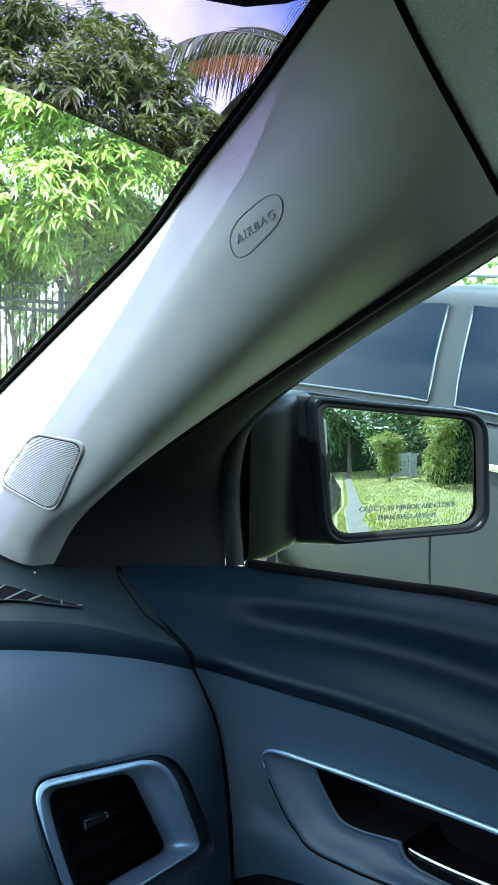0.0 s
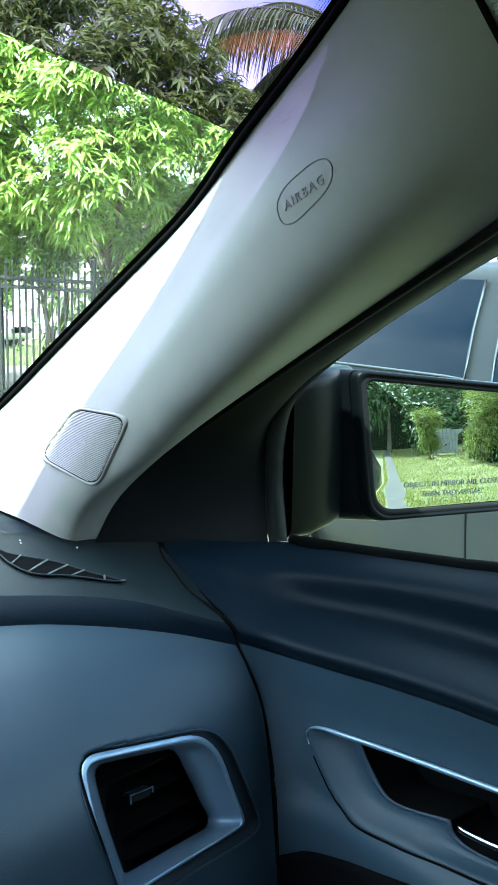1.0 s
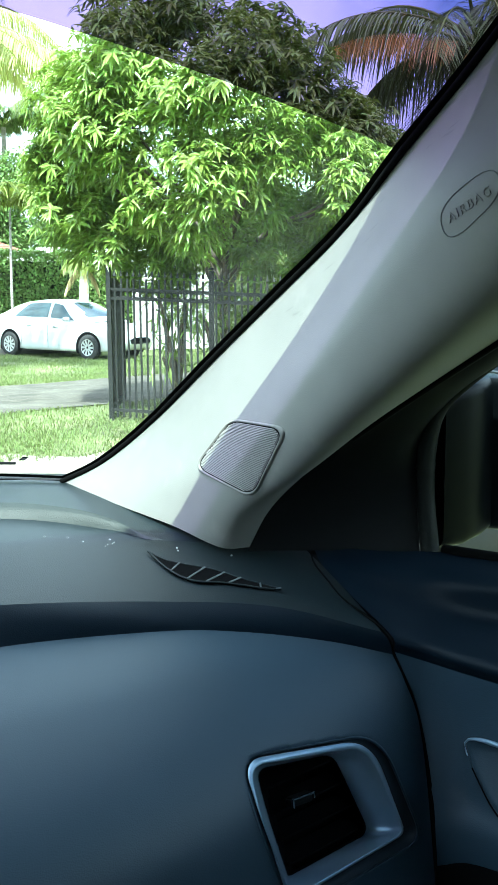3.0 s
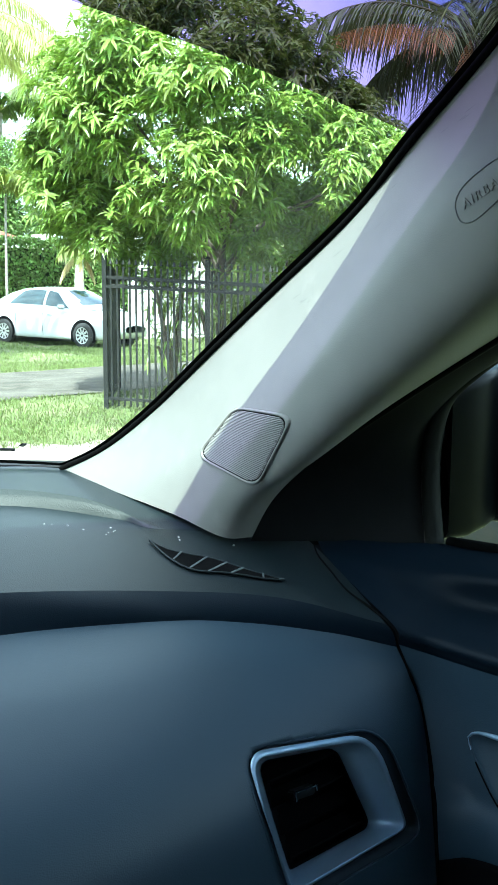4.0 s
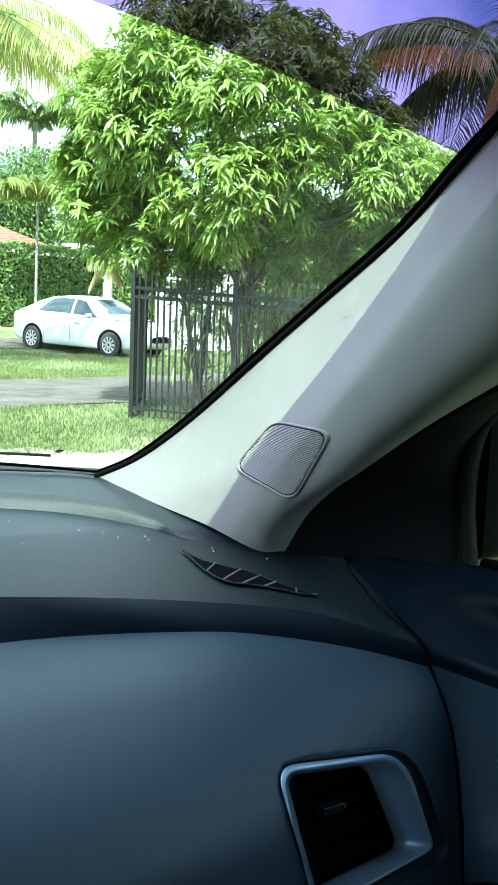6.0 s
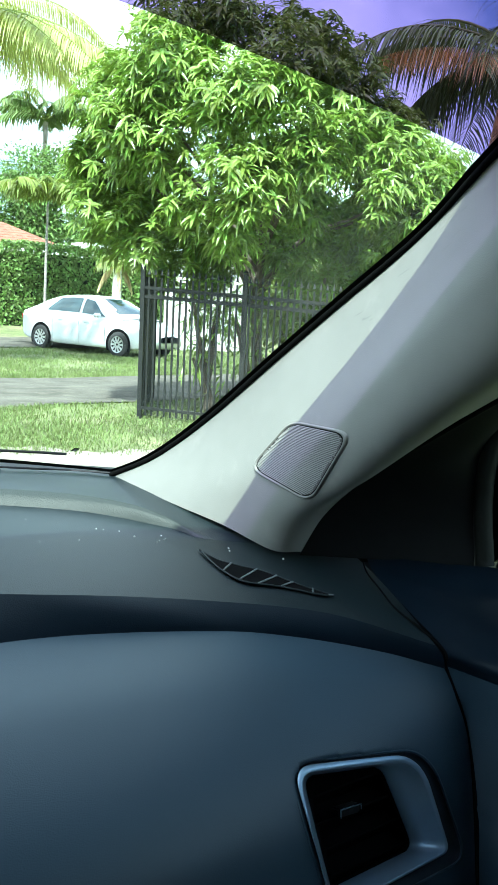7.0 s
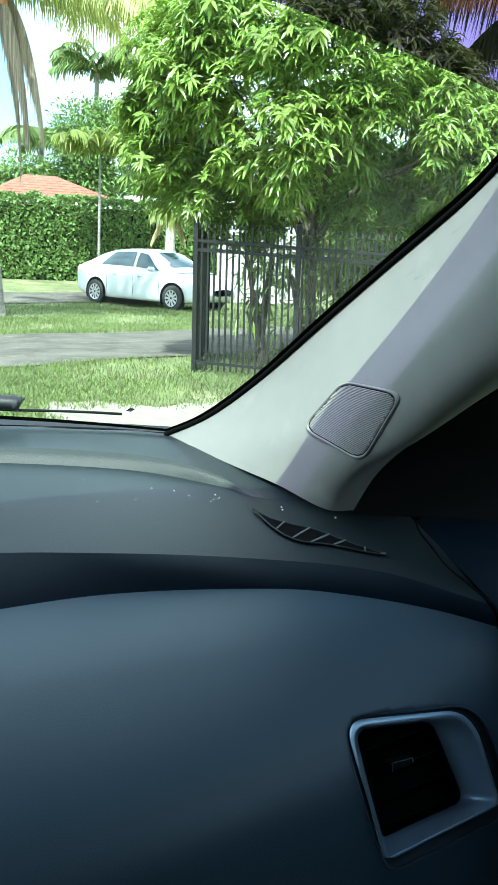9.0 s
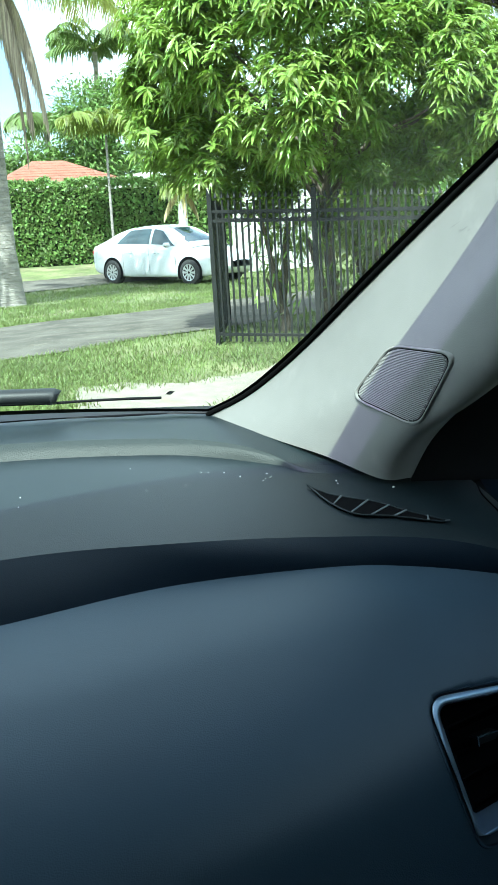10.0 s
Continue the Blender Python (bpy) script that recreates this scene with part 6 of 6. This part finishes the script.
# white garage wall behind the fence, placed to fit the camera's view
wall = empty("garage_wall", (12.1, 24.6, ground_z(12.1, 24.6)), "tall white stucco garage wall beyond the iron fence", "garden wall")
bm = bmesh.new()
box(bm, (-0.95, -0.1, -0.2), (1.6, 0.1, 2.9))
part("wall", bm, STUCCO, wall)
bm = bmesh.new()
box(bm, (-1.0, -0.15, 2.9), (1.65, 0.15, 2.98))
part("coping", bm, STUCCO, wall, "white coping")


# ---- small fittings of the car ----
def on_trim(p, out):
    q, nrm = on_pillar(p.x, p.y)
    return q + nrm * out


# tweeter grille: a flush rim with fine ribs, drawn along the camera's line of sight onto the trim
TW = [Vector(p) for p in ((0.5482, 0.8615, 1.0190), (0.5655, 0.8155, 1.0715), (0.5655, 0.7150, 1.0735), (0.5658, 0.7750, 1.0005))]
TW_MID = sum(TW, Vector()) / 4
TW_D = Vector((0.47, 0.75, -0.13)).normalized()
TW_X = TW_D.cross(Vector((0, 0, 1))).normalized()
TW_Y = TW_X.cross(TW_D).normalized()
TRIM_FLAT = np.array([((p - TW_MID).dot(TW_X), (p - TW_MID).dot(TW_Y)) for p in PILLAR_GRID])
TW_CORNERS = [Vector(((p - TW_MID).dot(TW_X), (p - TW_MID).dot(TW_Y))) for p in TW]


def drawn(q, out):
    """The flat point q drawn onto the trim, lifted by out."""
    k = int(((TRIM_FLAT - np.array(q)) ** 2).sum(1).argmin())
    i, j = k % 49, k // 49

    def flat_at(i, j):
        p = on_pillar(i, j)[0] - TW_MID
        return np.array((p.dot(TW_X), p.dot(TW_Y)))
    for _ in range(4):
        f = flat_at(i, j)
        J = np.stack([flat_at(i + 0.2, j) - flat_at(i - 0.2, j), flat_at(i, j + 0.2) - flat_at(i, j - 0.2)], 1) / 0.4
        step = np.clip(np.linalg.lstsq(J, np.array(q) - f, rcond=None)[0], -1.5, 1.5)
        i, j = i + step[0], j + step[1]
    return on_trim(Vector((i, j)), out)


def dense(pts, step=0.003):
    """The closed outline with points added along its straight sides."""
    out = []
    for p, q in zip(pts, pts[1:] + pts[:1]):
        k = max(1, int((q - p).length / step))
        out += [p.lerp(q, i / k) for i in range(k)]
    return out


TW_LINE = dense(rounded(TW_CORNERS, (0.014, 0.011, 0.014, 0.014), 7))


def tw_loop(scale, out):
    return [drawn(p * scale, out) for p in TW_LINE]


part("tweeter_gap", ring_between(tw_loop(0.958, 0.0012), [tw_loop(0.950, 0.0010), tw_loop(0.925, 0.0010)]), GROOVE, pillar, "thin dark gap", True)
rim = part("tweeter_rim", ring_between(tw_loop(1.045, -0.0003), [tw_loop(1.03, 0.0014), tw_loop(1.005, 0.0026), tw_loop(0.975, 0.0026), tw_loop(0.955, 0.0010)]), PILLAR, pillar, "raised grey speaker rim", True)
fan = [[drawn(p * k, 0.0013) for p in TW_LINE] for k in (0.93, 0.8, 0.65, 0.5, 0.35, 0.2, 0.05)]
part("tweeter_back", ring_between(fan[0], fan[1:]), mat("speaker_cloth", (0.095, 0.09, 0.09), 0.9), rim, "dark speaker cloth", True)
pts = [p * 0.93 for p in TW_LINE]
A, B, C, D = (p * 0.93 for p in (TW_CORNERS[1], TW_CORNERS[2], TW_CORNERS[3], TW_CORNERS[0]))
RIBS = 40
for k in range(RIBS):
    t = (k + 0.5) / RIBS
    a, b = A.lerp(D, t), B.lerp(C, t)
    line = [a.lerp(b, s) for s in np.linspace(-0.1, 1.1, 49)]
    line = [p for p in line if inside(p, pts)]
    if len(line) < 4:
        continue
    line = [line[0], *line[2:-2:4], line[-1]]
    part("grille_rib", tube([drawn(p, 0.0016) for p in line], 0.0006, 4, False), GRILLE, rim)

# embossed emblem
# darker than the trim: stands for the shade in a pressed line
SHADELINE = mat("pressed_line_shade", (0.13, 0.13, 0.125), 0.8)
EM = ((19.9, 73.1), (20.9, 80.7), (26.4, 79.7), (26.7, 71.7))
line = [on_trim(p, 0.0002) for p in rounded(EM, (2.9, 3.2, 2.9, 3.2), 9)]
part("emblem_line", tube(line + line[:2], 0.00045, 6, False), SHADELINE, pillar, "oval line, its pressed shade put into a darker grey", True)
p, nrm = on_pillar(24.0, 76.0)
q, _ = on_pillar(24.75, 79.0)
o, _ = on_pillar(23.4, 73.4)
ax = (q - o).normalized()
ay = nrm.cross(ax).normalized()
m = Matrix((ax, ay, nrm)).transposed().to_4x4()
lettering("airbag_word", "AIRBAG", 0.0100, 0.00035, PILLAR, pillar, Matrix.Translation(p + nrm * 0.0004) @ m, "embossed letters").data.space_character = 1.25

# wiper resting at the foot of the glass
wiper = empty("wiper", (0.2, 1.25, 1.0), "black wiper resting at the foot of the windscreen", "wiper")
here = Vector(wiper.location)


def out_glass(u, k, out):
    return on_glass(u, k) + Vector((0, 0.6, 0.8)) * (0.006 + out)


part("blade", tube([out_glass(u, 1.5 + 9 * max(0, u - 0.66), 0.005) - here for u in np.linspace(-0.4, 0.88, 24)], 0.0018, 6), RUBBER, wiper, "black rubber blade", True)
part("blade_spoiler", tube([out_glass(u, 2.2, 0.010) - here for u in np.linspace(-0.35, 0.62, 20)], 0.0075, 8, squash=0.6), BLACK, wiper, "black blade frame", True)
arm = crom((out_glass(0.652, 1.9, 0.011) - here, out_glass(0.640, 2.1, 0.013) - here, out_glass(0.30, 2.0, 0.014) - here, out_glass(-0.1, 2.4, 0.016) - here), 20)
part("arm", tube(arm, [0.0115, 0.0125] + [0.013] * 18, 10, squash=0.7), mat("grey_arm", (0.012, 0.013, 0.014), 0.5, spec=0.3), wiper, "dark grey arm", True)
# small sticker at the foot of the glass
for name, grow, lift, material in (("glass_sticker", 1.0, 0.001, BLACK), ("sticker_face", 0.55, 0.0006, mat("grey_print", (0.25, 0.26, 0.25), 0.7))):
    quad = [on_glass(0.858 + u * 0.0055 * grow, 8.0 + k * 0.55 * grow) + Vector((0, -lift * 0.6, lift)) for u, k in ((-1, -1), (1, -1), (1, 1), (-1, 1))]
    sheet_part(name, quad, [(0, 1, 2, 3)], material, windscreen, "small black sticker" if grow == 1.0 else "grey print on the sticker", smooth=False)

# crumbs of dust on the dashboard
CRUMB = mat("pale_crumb", (0.75, 0.74, 0.70), 0.9)


def crumb(x, y, z, s):
    bm = bmesh.new()
    bmesh.ops.create_icosphere(bm, subdivisions=1, radius=s)
    for v in bm.verts:
        v.co *= 0.75 + 0.5 * noise.noise(v.co * 900 + Vector((x, y, z)) * 40)
        v.co.z *= 0.7
    ob = part("crumb", bm, CRUMB)
    ob.location = (x, y, z)
    return tagged(ob, "pale crumb of dirt lying on the dashboard", "crumb", "crumbs")


rr = random.Random(9)


def pad_height(x, y):
    return pad_point(x, y).z


for x, y in ((0.522, 0.850), (0.524, 0.856), (0.568, 0.822), (0.47, 0.90)):
    crumb(x, y, pad_height(x, y) + 0.0008, 0.0016)
for _ in range(16):
    x = rr.uniform(0.2, 0.5)
    y = rr.uniform(0.92, 0.99) - 0.2 * max(0, x - 0.3)
    crumb(x, y, pad_height(x, y) + 0.0004, rr.uniform(0.0004, 0.0011))

# short scuffs on the sunlit edge of the pillar trim
SCUFF = mat("dark_scuff", (0.13, 0.127, 0.12), 0.8)
rr = random.Random(3)
for _ in range(14):
    i, j = rr.uniform(3, 9), rr.uniform(48, 82)
    ln, w = rr.uniform(0.5, 1.8), rr.uniform(0.03, 0.08)
    line = [Vector((i + 0.9 * t * ln * 0.4, j + t * ln)) for t in (0, 0.3, 0.6, 1)]
    v = [on_trim(p + Vector((q * w * f, 0)), 0.0003) for p, f in zip(line, (0.2, 1, 0.8, 0.1)) for q in (-1, 1)]
    sheet_part("scuff", v, [(2 * k, 2 * k + 1, 2 * k + 3, 2 * k + 2) for k in range(3)], SCUFF, pillar)
